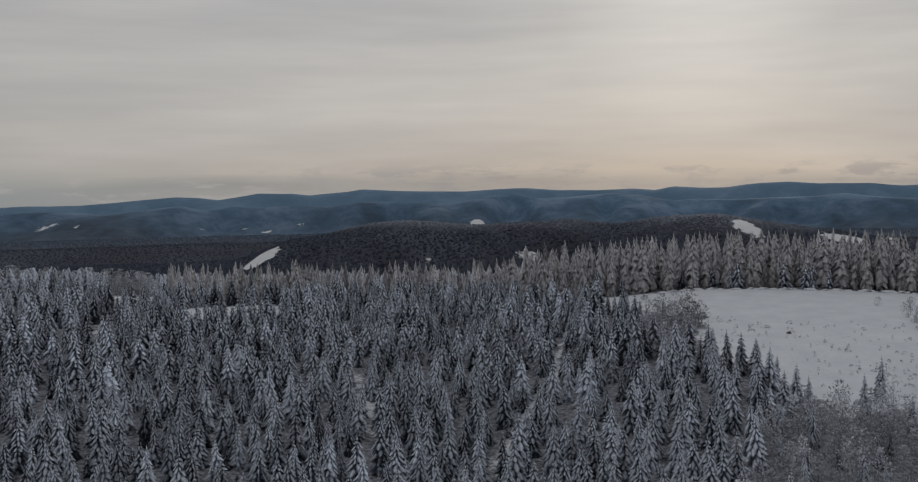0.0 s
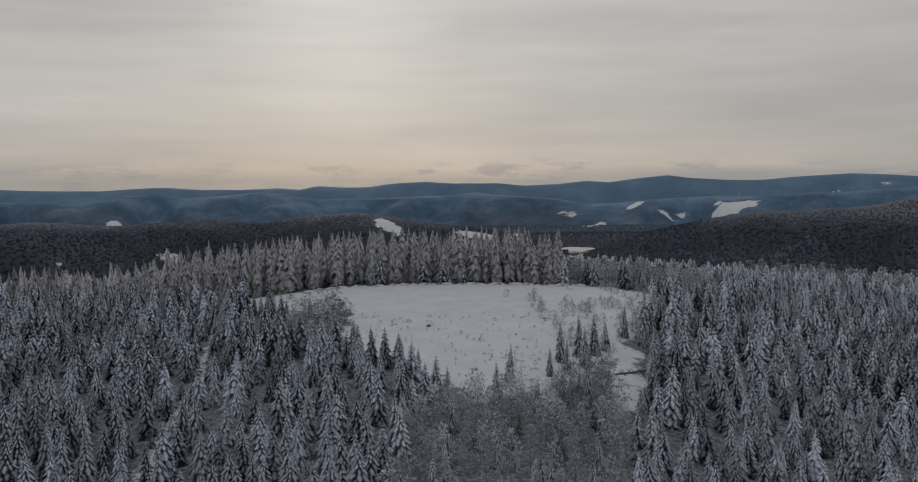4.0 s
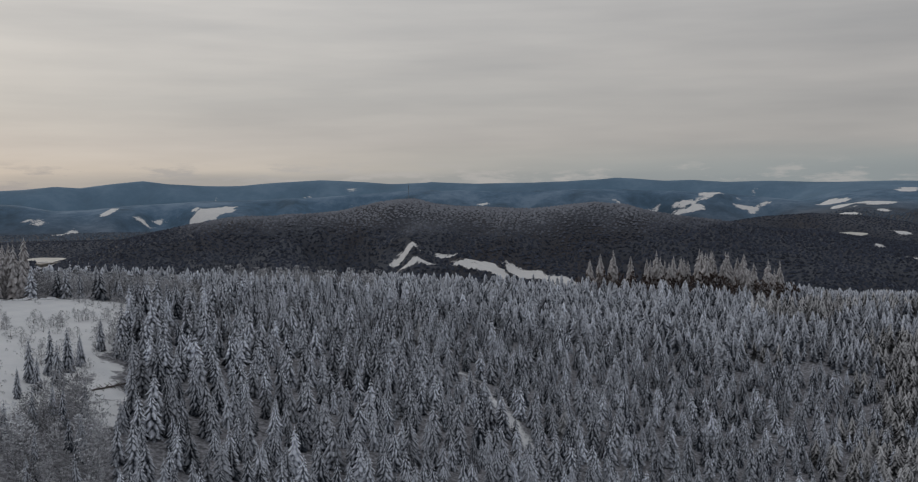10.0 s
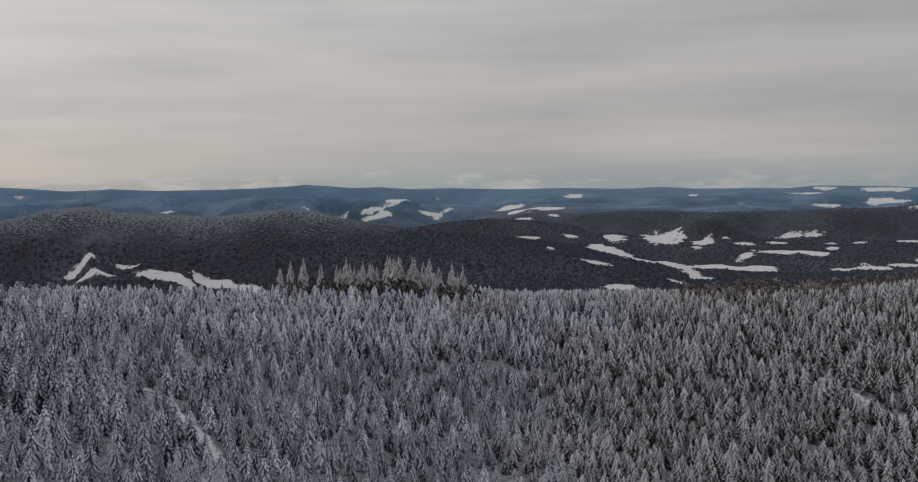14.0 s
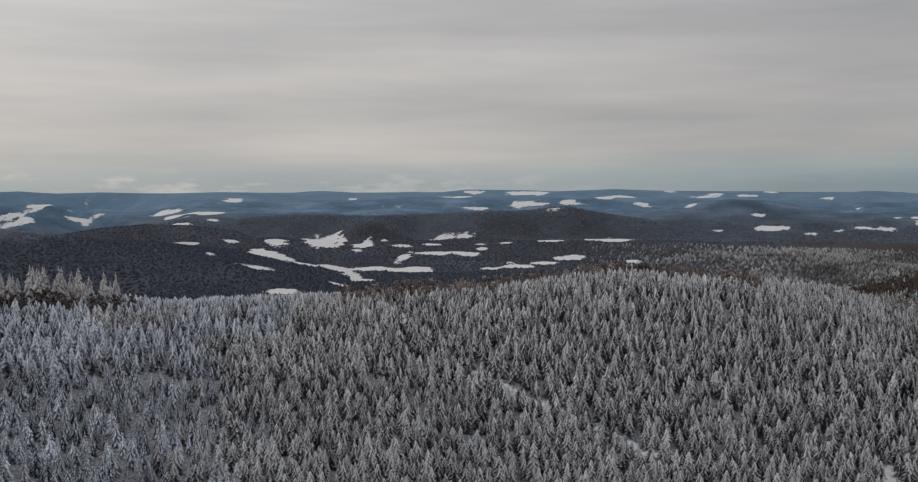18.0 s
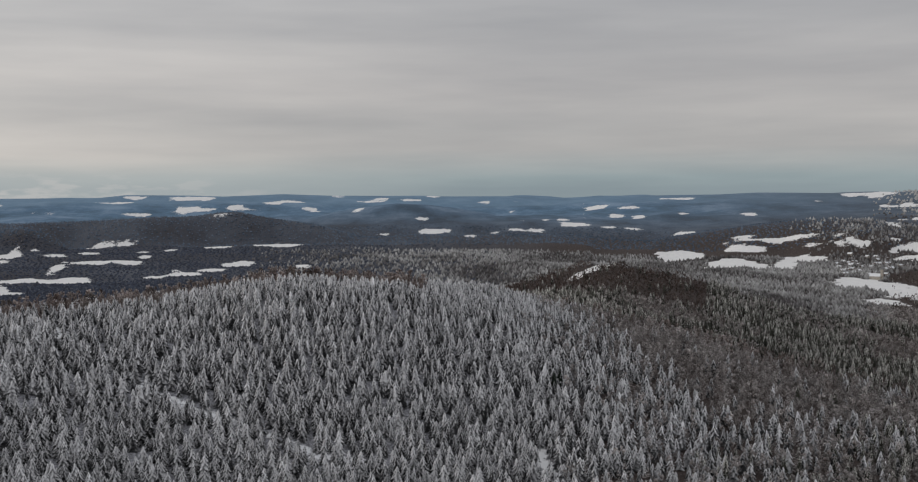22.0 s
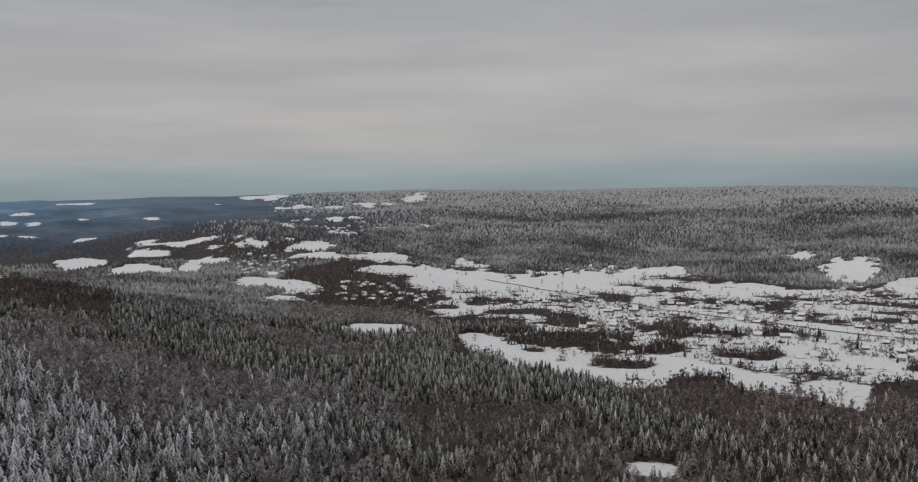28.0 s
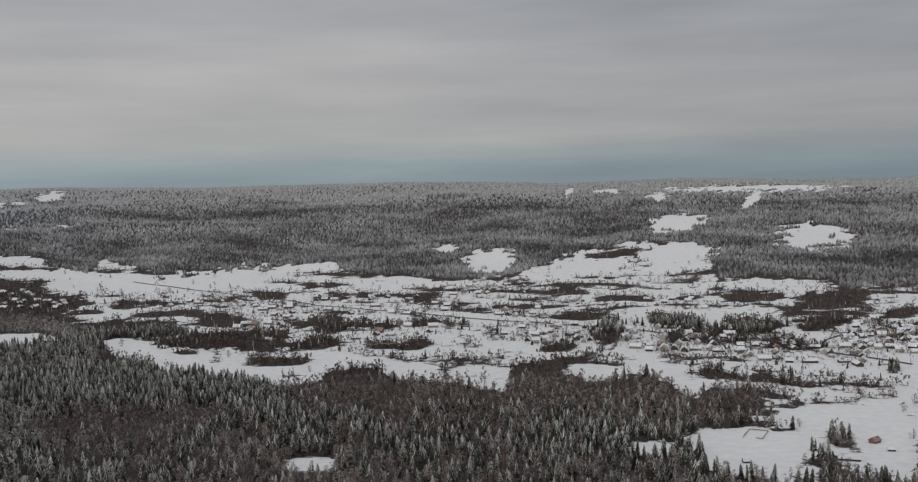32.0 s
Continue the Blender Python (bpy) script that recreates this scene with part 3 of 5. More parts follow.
meadow(117.9, 3006, 113, 107)
meadow(116.6, 3221, 308, 58, -8)
meadow(120.4, 3137, 120, 57)
meadow(123.4, 3148, 194, 104)
meadow(123.6, 3021, 169, 108)
meadow(125.9, 3030, 86, 91)
meadow(126.9, 3037, 155, 196)
meadow(121.2, 2460, 177, 231, -42)
meadow(122.6, 2323, 78, 165)
meadow(121.7, 2145, 95, 109)
meadow(128.4, 2829, 218, 173)
meadow(130, 2590, 124, 420)
meadow(132.7, 2614, 128, 412)
meadow(135, 2660, 76, 230)
meadow(137.2, 2660, 301, 410, 92)
meadow(142.2, 2834, 125, 142)
meadow(127, 1759, 140, 111)
meadow(132.1, 1904, 196, 151)
meadow(132.5, 1589, 50, 141)
meadow(149.4, 2998, 59, 105)
meadow(151.9, 2727, 109, 396)
meadow(151.8, 2734, 125, 392)
meadow(168.6, 3080, 189, 420)
meadow(169.5, 3267, 66, 86)
meadow(161.8, 3339, 182, 353, 64)
meadow(156.1, 4275, 48, 420, 132)
meadow(158, 4246, 118, 317)
meadow(165.7, 4220, 654, 420)
meadow(165.6, 3827, 60, 286, 103)
meadow(160.8, 3937, 65, 397)
meadow(149.3, 2985, 68, 110)
meadow(169.6, 1102, 107, 96)
meadow(172.4, 1027, 44, 245)
meadow(166, 943, 90, 164)
meadow(157.4, 1306, 63, 118)
meadow(160.6, 1328, 74, 103, -19)
meadow(160.5, 940, 31, 49)
meadow(160.3, 4008, 44, 205)
meadow(157.3, 2635, 193, 420, 76)
meadow(161.4, 2740, 195, 420)
grove(128.1, 1926, 118, 202)
grove(137.4, 1644, 184, 197)
grove(137.1, 1887, 92, 164)
grove(128.9, 2254, 72, 229)
grove(130.5, 2082, 63, 65)
grove(132.3, 2186, 51, 162)
grove(135.2, 2034, 65, 87)
grove(139.7, 2283, 76, 185)
grove(142.8, 1785, 60, 259)
grove(140.4, 1432, 88, 74)
grove(142.5, 1570, 89, 120)
grove(153.6, 2059, 76, 37)
grove(155.7, 2215, 88, 120, 27)
grove(154.5, 1962, 145, 64)
grove(157, 1849, 94, 138)
grove(159, 2056, 138, 92)
grove(161.4, 1772, 83, 145)
grove(162.3, 2060, 56, 80, 18)
grove(165.8, 2084, 127, 218)
grove(169.2, 2046, 146, 312, 126)
grove(165.7, 1730, 92, 100)
grove(169.6, 1793, 100, 156, 63)
grove(172.6, 1903, 63, 146, 59)
grove(157.9, 1588, 45, 257)
grove(161.5, 1606, 35, 152)
grove(155.4, 1501, 51, 73)
grove(166.6, 1418, 30, 25)
grove(163.5, 1304, 35, 69)
grove(166.3, 1311, 28, 20)
grove(168.5, 1250, 45, 20)
grove(171.7, 1257, 25, 20)
grove(172.4, 1381, 24, 73)
grove(158.3, 2784, 140, 108, 39)
grove(169.9, 1003, 36, 77, -24)
grove(169.1, 917, 33, 34)
grove(131.7, 1836, 226, 173)
grove(133.9, 2021, 81, 82)
grove(136.8, 2203, 69, 57)
grove(144.9, 2253, 49, 125)
grove(147.8, 2150, 79, 259)
grove(148.2, 1764, 55, 87)


# ---- land cover ----
CLEARING = [(5.5, 590), (12.4, 588), (23.6, 588), (30.0, 576), (28.8, 492), (27.3, 436), (24.0, 392), (20.3, 372), (17.2, 398), (12.7, 440), (13.0, 510), (9.6, 520)]
FOOT = ([118, 125.1, 128.6, 130.5, 131.6, 133.3, 134.6, 140.2, 142.3, 142.9, 145.6, 146.3, 149.9, 152.4, 153.1, 158.4, 159.5, 161.6, 162.6, 163.6, 166, 168.9, 171.2, 178, 200], [2050, 2000, 1950, 1790, 1600, 1460, 1350, 1252, 1257, 1334, 1343, 1243, 1229, 1176, 1391, 1377, 1310, 1214, 1147, 1209, 1209, 1181, 1148, 1010, 1000])
RIDGE = ([118, 126.7, 130.6, 131.3, 133.8, 134.4, 134.9, 136.4, 140.4, 143.2, 143.8, 145.4, 150, 152.1, 153.1, 156.9, 159.4, 162.1, 163.4, 163.9, 166, 169.5, 170.1, 173.3, 178, 200], [2300, 3160, 2840, 3225, 2815, 2775, 2605, 2665, 2840, 2870, 2725, 2580, 2465, 2420, 2480, 2845, 2995, 2970, 2775, 2340, 2425, 2355, 2230, 2345, 2300, 2400])


def inside(b, r, corners):
    x, y = at(b, r)
    p = [at(*c) for c in corners]
    hit = np.zeros(np.shape(x), bool)
    for (x0, y0), (x1, y1) in zip(p, p[1:] + p[:1]):
        hit ^= ((y0 > y) != (y1 > y)) & (x < (x1 - x0) * (y - y0) / (y1 - y0 + 1e-9) + x0)
    return hit


def segments(x, y, p):
    """Distance in metres to a broken line."""
    near = np.full(np.shape(x), 1e9)
    for (x0, y0), (x1, y1) in zip(p, p[1:]):
        l2 = (x1 - x0) ** 2 + (y1 - y0) ** 2
        k = np.clip(((x - x0) * (x1 - x0) + (y - y0) * (y1 - y0)) / l2, 0, 1)
        near = np.minimum(near, np.hypot(x - x0 - k * (x1 - x0), y - y0 - k * (y1 - y0)))
    return near


def patch(b, r, spec, wob, ragged=0.0):
    """How far inside a field or grove a place lies, in metres, roughly."""
    b0, r0, w, d, s = spec
    u = np.radians(b - b0) * r0 / (w / 2)
    v = (r - r0 - s * u) / (d / 2)
    q = (np.abs(u) ** 2.6 + np.abs(v) ** 2.6) ** (1 / 2.6)
    return (1.03 + 0.2 * wob + 0.3 * ragged - q) * min(w, d) / 2


FOREST_ROADS = [([(-17.6, 710), (-18.1, 575), (-19.2, 536), (-20.7, 506)], 6), ([(47.2, 551), (49, 518), (50.1, 482), (51, 458)], 7),
                ([(76.9, 1058), (79.1, 845), (81.6, 782), (83.5, 734), (86.4, 692), (89.3, 665), (91.8, 635), (96.2, 632)], 7),
                ([(104.1, 665), (104.5, 644), (104.7, 623)], 9), ([(5.6, 480), (5.2, 430), (3.4, 380), (2, 330)], 4),
                ([(27.8, 449), (28.1, 422), (28.2, 392)], 13), ([(-6.5, 470), (-5.5, 430), (-5, 380)], 4),
                ([(107.6, 1790), (107.2, 1740), (106.4, 1680), (105.9, 1640)], 26)]


def open_by(b, r):
    """Metres by which a place lies within open snow; below 0 under trees."""
    b, r = np.asarray(b, float), np.asarray(r, float)
    x, y = at(b, r)
    wob = 0.8 * vnoise(x * 0.6, y, 60, 5) + 0.6 * vnoise(x, y, 22, 6)
    ragged = vnoise(x, y, 30, 18) + 0.7 * vnoise(x, y, 13, 19)
    free = np.minimum(r - np.interp(b, *FOOT) - 30 * wob, np.interp(b, *RIDGE) + 60 * wob - r)
    free = np.where(b < 200, np.minimum(free, (b - 130) * 30 + 40 * wob), -60.0)
    # hedges and scrub run along the valley
    lane = np.abs(vnoise(x * 0.25 + y * 0.1, y + 0.12 * x, 70, 7) + 0.35 * vnoise(x, y, 38, 8)) - 0.045 - 0.065 * vnoise(x, y, 110, 9)
    free = np.minimum(free, lane * 60)
    scrub = 0.62 - vnoise(x * 0.4, y, 60, 10) - 0.5 * vnoise(x, y, 24, 17) - np.clip((r - 1900) / 3000, 0, 0.3)
    free = np.minimum(free, scrub * 25)
    fields = np.full(np.shape(free), -60.0)
    for s in OPEN:
        fields = np.maximum(fields, patch(b, r, s, wob, ragged * ((0.5 if s[0] < 118 else 1.3) if s[1] > 1500 else 1.0) * (s[1] > 900)))
    # far fields are cut up by strips of trees
    cut = np.clip((r - 2200) / 600, 0, 1) * (b < 130) * 14 * np.clip(vnoise(x, y * 1.2, 46, 61) + 0.25, 0, 1)
    free = np.maximum(free, fields - cut)
    for s in WOODED:
        free = np.minimum(free, 4 - patch(b, r, s, wob * 2.0, ragged))
    p = [at(*c) for c in CLEARING]
    edge = segments(x, y, p + p[:1])
    free = np.maximum(free, np.where(inside(b, r, CLEARING), edge, -edge) + 3 * wob)
    for line, width in FOREST_ROADS:
        free = np.maximum(free, width / 2 - segments(x, y, [at(*c) for c in line]))
    return free


def openness(b, r):
    return (open_by(b, r) > 0).astype(float)


# ---- meshes from arrays ----
def mesh_of(name, verts, tris, snow=None, **more):
    me = bpy.data.meshes.new(name)
    verts, tris = np.asarray(verts, np.float32), np.asarray(tris, np.int32)
    me.vertices.add(len(verts))
    me.vertices.foreach_set("co", verts.ravel())
    me.loops.add(tris.size)
    me.loops.foreach_set("vertex_index", tris.ravel())
    me.polygons.add(len(tris))
    me.polygons.foreach_set("loop_start", np.arange(0, tris.size, tris.shape[1], dtype=np.int32))
    for key, values in (("snow", snow), *more.items()):
        if values is not None:
            me.attributes.new(key, "FLOAT", "POINT").data.foreach_set("value", np.asarray(values, np.float32))
    me.update(calc_edges=True)
    return me


def build_ground():
    fine = np.arange(-30, 180.01, 0.26)
    b = np.concatenate([fine, np.arange(183, 330, 3.0)])
    r = np.concatenate([[0, 60, 120, 180], np.arange(220, 1000, 9.0), np.geomspace(1000, 4985, 175)])
    bb, rr = np.meshgrid(b, r, indexing="ij")
    x, y = at(bb, rr)
    z = ground_z(x, y)
    op = np.clip(0.5 + open_by(np.where(bb > 300, bb - 360, bb), rr) / 24, 0, 1)
    brown = np.where(bb > 230, 0.3, np.maximum(np.clip((bb - 100) / 8, 0, 1), np.clip((rr - 1150) / 100, 0, 1)))
    # how much of the painted haze blue covers the floor, growing with distance
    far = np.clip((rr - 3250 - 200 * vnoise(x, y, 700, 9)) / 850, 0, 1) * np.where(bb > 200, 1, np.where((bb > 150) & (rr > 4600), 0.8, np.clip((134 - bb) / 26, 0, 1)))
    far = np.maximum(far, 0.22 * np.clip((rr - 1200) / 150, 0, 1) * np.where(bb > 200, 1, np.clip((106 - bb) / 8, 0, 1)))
    n, k = len(b), len(r)
    i, j = np.meshgrid(np.arange(n), np.arange(k - 1), indexing="ij")
    i2 = (i + 1) % n
    q = np.stack([i * k + j, i * k + j + 1, i2 * k + j + 1, i2 * k + j], -1).reshape(-1, 4)
    me = mesh_of("ground", np.stack([x, y, z], -1).reshape(-1, 3), q, open=op.ravel(), far=far.ravel(), brown=brown.ravel(), haze_tint=np.clip(np.clip((rr - 3300) / 2400, 0, 0.35) + np.clip((rr - 4350) / 250, 0, 0.6), 0, 0.95).ravel())
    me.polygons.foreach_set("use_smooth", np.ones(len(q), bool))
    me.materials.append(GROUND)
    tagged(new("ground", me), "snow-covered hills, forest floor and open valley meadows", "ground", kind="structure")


build_ground()


# ---- tree shapes, one metre high, standing at the origin ----
def frond_tree(seed, whorls, fronds, low, width, droop, bits, spread=0.25, upper=0.9, even=0.0):
    """A conifer: whorls of drooping branches, each a ridge of snow with needles hanging at its sides."""
    rng = np.random.default_rng(seed)
    V, T, S = [], [], []
    for w in range(whorls):
        f = w / max(1, whorls - 1)
        h = low + (0.97 - low) * f ** 0.92
        reach = width * ((1 - f) ** upper * 0.95 + 0.05) * (0.6 + 0.4 * min(1, 5 * f + 0.35))
        n = max(3, round(fronds * (0.5 + 0.5 * (1 - f))))
        turn = rng.uniform(0, 6.28)
        for i in range(n):
            a = turn + 6.283 * (i + rng.uniform(-spread, spread)) / n
            l = reach * rng.uniform(0.72, 1.22)
            dr = droop * l * rng.uniform(0.7, 1.4)
            hw = l * rng.uniform(0.3, 0.44) * (8 / fronds) ** 0.6
            hh = h + rng.uniform(-0.012, 0.012)
            c, s = math.cos(a), math.sin(a)
            def at3(out, side, up):
                return (c * out - s * side, s * out + c * side, hh + up)
            k = len(V)
            if bits == 4:
                V += [at3(0.02 * l, 0, 0.01), at3(0.6 * l, 0, -0.35 * dr), at3(l, 0, -dr), at3(0.55 * l, hw, -0.62 * dr - 0.35 * hw), at3(0.55 * l, -hw, -0.62 * dr - 0.35 * hw)]
                # less snow lower down, which also paints in the shade of the lower crown
                g = 0.3 + 0.8 * f
                S += [0.2 * g, 0.98 * g + 0.1, 0.75 * g + 0.1, 0.05, 0.05]
                T += [(k, k + 3, k + 1), (k + 3, k + 2, k + 1), (k, k + 1, k + 4), (k + 1, k + 2, k + 4)]
            else:
                V += [at3(0, 0, 0.02), at3(l, 0, -dr), at3(0.6 * l, hw, -0.7 * dr - 0.3 * hw), at3(0.6 * l, -hw, -0.7 * dr - 0.3 * hw)]
                # the same painted darkening towards the foot of the crown
                g = 0.3 + 0.8 * f
                S += [0.6 * g, 0.85 * g + 0.1, 0.1, 0.1]
                T += [(k, k + 2, k + 1), (k, k + 1, k + 3)]
    k = len(V)
    V += [(0.012, 0, 0.93), (-0.006, 0.011, 0.93), (-0.006, -0.011, 0.93), (0, 0, 1.0)]
    S += [0.5, 0.5, 0.5, 0.9]
    T += [(k, k + 1, k + 3), (k + 1, k + 2, k + 3), (k + 2, k, k + 3)]
    V, S = np.array(V), np.array(S)
    # even: snow spread over the whole crown, more of it towards the top
    return V, np.array(T), S * (1 - even) + even * (0.22 + 0.5 * np.clip(V[:, 2], 0, 1))


def tier_tree(seed, tiers, sides, low, width):
    """A far conifer: ragged tiers."""
    rng = np.random.default_rng(seed)
    V, T, S = [], [], []
    for t in range(tiers):
        f0, f1 = t / tiers, min(1, (t + 1.5) / tiers)
        z0, z1 = low + (1 - low) * f0 - 0.02, low + (1 - low) * f1
        a0 = rng.uniform(0, 6.28)
        k = len(V)
        V.append((0, 0, z1))
        S.append(0.75)
        for i in range(sides):
            a = a0 + 6.283 * i / sides
            w = width * (1 - f0 * 0.9) * rng.uniform(0.6, 1.25)
            V.append((w * math.cos(a), w * math.sin(a), z0 + rng.uniform(-0.05, 0.05)))
            S.append(rng.uniform(0.0, 0.75))
        T += [(k, k + 1 + i, k + 1 + (i + 1) % sides) for i in range(sides)]
    return np.array(V), np.array(T), np.array(S)


def cone_tree(seed, tiers, sides, low, width):
    """A dense young conifer: closed ragged skirts one over the other, snow on the tips, shade painted as dark gaps
    between and below.
    """
    rng = np.random.default_rng(seed)
    V, T, S = [], [], []
    for t in range(tiers):
        f0, f1 = t / tiers, min(1, (t + 1.7) / tiers)
        z0, z1 = low + (1 - low) * f0, low + (1 - low) * f1
        a0, k = rng.uniform(0, 6.28), len(V)
        V.append((rng.normal(0, 0.006), rng.normal(0, 0.006), z1))
        S.append(0.2 + 0.65 * f1)
        for i in range(sides):
            a = a0 + 6.283 * (i + rng.uniform(-0.2, 0.2)) / sides
            tip = i % 2
            w = width * (1 - f0) ** 0.62 * rng.uniform(0.85, 1.2) * (1.0 if tip else 0.62)
            V.append((w * math.cos(a), w * math.sin(a), z0 + (rng.uniform(-0.05, 0.0) if tip else rng.uniform(0.01, 0.05))))
            # snow fades downward and between tips, standing in for shade
            S.append((rng.uniform(0.6, 1.0) if tip else rng.uniform(0.0, 0.3)) * (0.5 + 0.6 * f0))
        T += [(k, k + 1 + i, k + 1 + (i + 1) % sides) for i in range(sides)]
    return np.array(V), np.array(T), np.array(S)


def twig_tree(seed, twigs, width, low, size):
    """A leafless crown: many small twig sprays round the ends of the limbs, with gaps between."""
    rng = np.random.default_rng(seed)
    V, T, S = [], [], []
    limbs = [(rng.uniform(0, 6.28), rng.uniform(0.2, 1.0), rng.uniform(0, 1)) for _ in range(max(5, twigs // 9))]
    for i in range(twigs):
        a, o, h = limbs[i % len(limbs)]
        a += rng.normal(0, 0.28)
        hh = low + (0.98 - low) * np.clip(h + rng.normal(0, 0.1), 0, 1)
        shape = math.sin(math.pi * min(1, 0.18 + 0.8 * (hh - low) / (1 - low))) ** 0.6
        rad = width * shape * np.clip(o + rng.normal(0, 0.15), 0.05, 1.05)
        p = np.array([rad * math.cos(a), rad * math.sin(a), hh])
        d = np.array([math.cos(a) * 0.7, math.sin(a) * 0.7, rng.uniform(0.2, 1.2)]) + rng.normal(0, 0.35, 3)
        d *= size * rng.uniform(0.7, 1.5) / np.linalg.norm(d)
        side = np.cross(d, rng.normal(0, 1, 3))
        side *= size * rng.uniform(0.12, 0.3) / (np.linalg.norm(side) + 1e-9)
        k = len(V)
        V += [p - d * 0.5, p + d * 0.5 + side, p + d * 0.4 - side]
        S += [0.2, rng.uniform(0.3, 1.0), rng.uniform(0.3, 1.0)]
        T.append((k, k + 1, k + 2))
    return np.array(V), np.array(T), np.array(S)


def trunk_shape(top, radius, sides=6):
    V, T = [], []
    for h, k in ((0.0, 1.25), (0.06, 1.0), (top, 0.12)):
        V += [(radius * k * math.cos(6.283 * i / sides), radius * k * math.sin(6.283 * i / sides), h) for i in range(sides)]
    for ring in range(2):
        for i in range(sides):
            a, b = ring * sides + i, ring * sides + (i + 1) % sides
            T += [(a, b, b + sides), (a, b + sides, a + sides)]
    return np.array(V), np.array(T), np.full(len(V), 0.2)


def join(*shapes):
    V, T, S, k = [], [], [], 0
    for v, t, s in shapes:
        V.append(v)
        T.append(t + k)
        S.append(s)
        k += len(v)
    return np.concatenate(V), np.concatenate(T), np.concatenate(S)


def spots(b0, b1, r0, r1, gap, seed, keep=None):
    """Jittered places, gap metres apart, in a stretch of the plan."""
    rng = np.random.default_rng(seed)
    g = np.arange(-r1, r1, gap)
    x, y = np.meshgrid(g, g)
    x, y = x.ravel() + rng.uniform(-0.48, 0.48, x.size) * gap, y.ravel() + rng.uniform(-0.48, 0.48, y.size) * gap
    b, r = polar(x, y)
    ok = (b >= b0) & (b < b1) & (r >= r0) & (r < r1)
    x, y, b, r = x[ok], y[ok], b[ok], r[ok]
    ok = openness(b, r) < 0.5
    if keep is not None:
        ok &= keep(b, r, x, y, rng)
    return x[ok], y[ok]


def plant(name, label, category, mat, shapes, x, y, height, seed, wide=(0.85, 1.2), vary=(0.68, 1.18), patchy=0.26, smooth=False):
    """Many trees as one mesh."""
    if len(x) == 0:
        return None
    rng = np.random.default_rng(seed)
    z = ground_z(x, y)
    h = height * rng.uniform(*vary, len(x))
    w = h * rng.uniform(*wide, len(x))
    a = rng.uniform(0, 6.283, len(x))
    lean = rng.normal(0, 0.03, (len(x), 2))
    pick = rng.integers(0, len(shapes), len(x))
    VV, TT, SS, CC, k = [], [], [], [], 0
    for s, (v, t, sn) in enumerate(shapes):
        m = pick == s
        n = m.sum()
        if not n:
            continue
        c, d = np.cos(a[m])[:, None], np.sin(a[m])[:, None]
        vx, vy, vz = v[None, :, 0] * w[m][:, None], v[None, :, 1] * w[m][:, None], v[None, :, 2] * h[m][:, None]
        px = x[m][:, None] + c * vx - d * vy + lean[m, 0:1] * vz
        py = y[m][:, None] + d * vx + c * vy + lean[m, 1:2] * vz
        VV.append(np.stack([px, py, z[m][:, None] + vz - 0.2], -1).reshape(-1, 3))
        TT.append((t[None] + (np.arange(n) * len(v))[:, None, None] + k).reshape(-1, 3))
        tone = np.clip(rng.normal(0, 0.1, n), -0.25, 0.25)
        SS.append((sn[None] + tone[:, None]).ravel())
        CC.append(np.repeat(np.clip(rng.normal(0, patchy, n), -0.5, 0.55), len(v)))
        k += n * len(v)
    me = mesh_of(name, np.concatenate(VV), np.concatenate(TT), np.concatenate(SS), tone=np.concatenate(CC))
    me.materials.append(mat)
    if smooth:
        me.polygons.foreach_set("use_smooth", np.ones(len(me.polygons), bool))
    return tagged(new(name, me), label, category, kind="stuff")


# ---- the forests ----
# plots of planted spruces: their corners as (bearing, distance)
PLANTATIONS = [[(126.2, 1432), (129.6, 1484), (135.7, 1444), (138.4, 1304), (140.2, 1196), (142.7, 1020), (142.7, 985), (140.1, 1005), (137.1, 1150), (133.2, 1206), (128.9, 1210), (126.1, 1214)],
               [(142.1, 1104), (144.6, 1072), (146.8, 972), (148.2, 908), (147.7, 885), (145.2, 940), (142.7, 1046)],
               [(117, 1360), (121, 1385), (126.2, 1400), (126.2, 1310), (121, 1300), (117, 1285)], [(108.7, 1286), (114.1, 1354), (117.0, 1338), (117, 1270), (114, 1294), (108.7, 1226)]]


def bare_zone(b, r, x, y):
    """How much of a wood is leafless: 0 all spruce, 1 all bare crowns."""
    k = np.clip((b - 104 - 3 * vnoise(x, y, 120, 21)) / 4, 0, 1)
    patchy = 0.7 + 0.8 * vnoise(x * 0.6, y, 150, 22) + 0.35 * vnoise(x, y, 60, 23)
    k = k * np.clip(patchy, 0.05, 0.97)
    stir = 0.4 * vnoise(x, y, 25, 24)
    for corners in PLANTATIONS:
        k = np.where(inside(b + stir, r + 20 * stir, corners), 0.03, k)
    # more spruces on the nearest slope, brown woods along the valley's edge
    k = np.where((b > 122) & (r < 1010), np.clip(k - 0.22, 0.1, 0.8), k)
    k = np.where((b > 147) & (r < 1100), np.clip(k - 0.2, 0.1, 0.75), k)
    k = np.where((b > 101) & (b < 113) & (r > 1480) & (r < 1790), 0.96, k)
    edge = (b > 136) & (b < 178) & (r > np.interp(b, *FOOT) - np.where(b > 147, 80, 170)) & (k > 0.05)
    return np.where(edge, np.maximum(k, 0.93), k)


def larches(b, r):
    return ((b > 3.5) & (b < 24.5) & (r > 590) & (r < 640)) | ((b > 54) & (b < 64) & (r > 885) & (r < 945)) | \
        ((b > -16) & (b < 3.5) & (r > 655) & (r < 700))


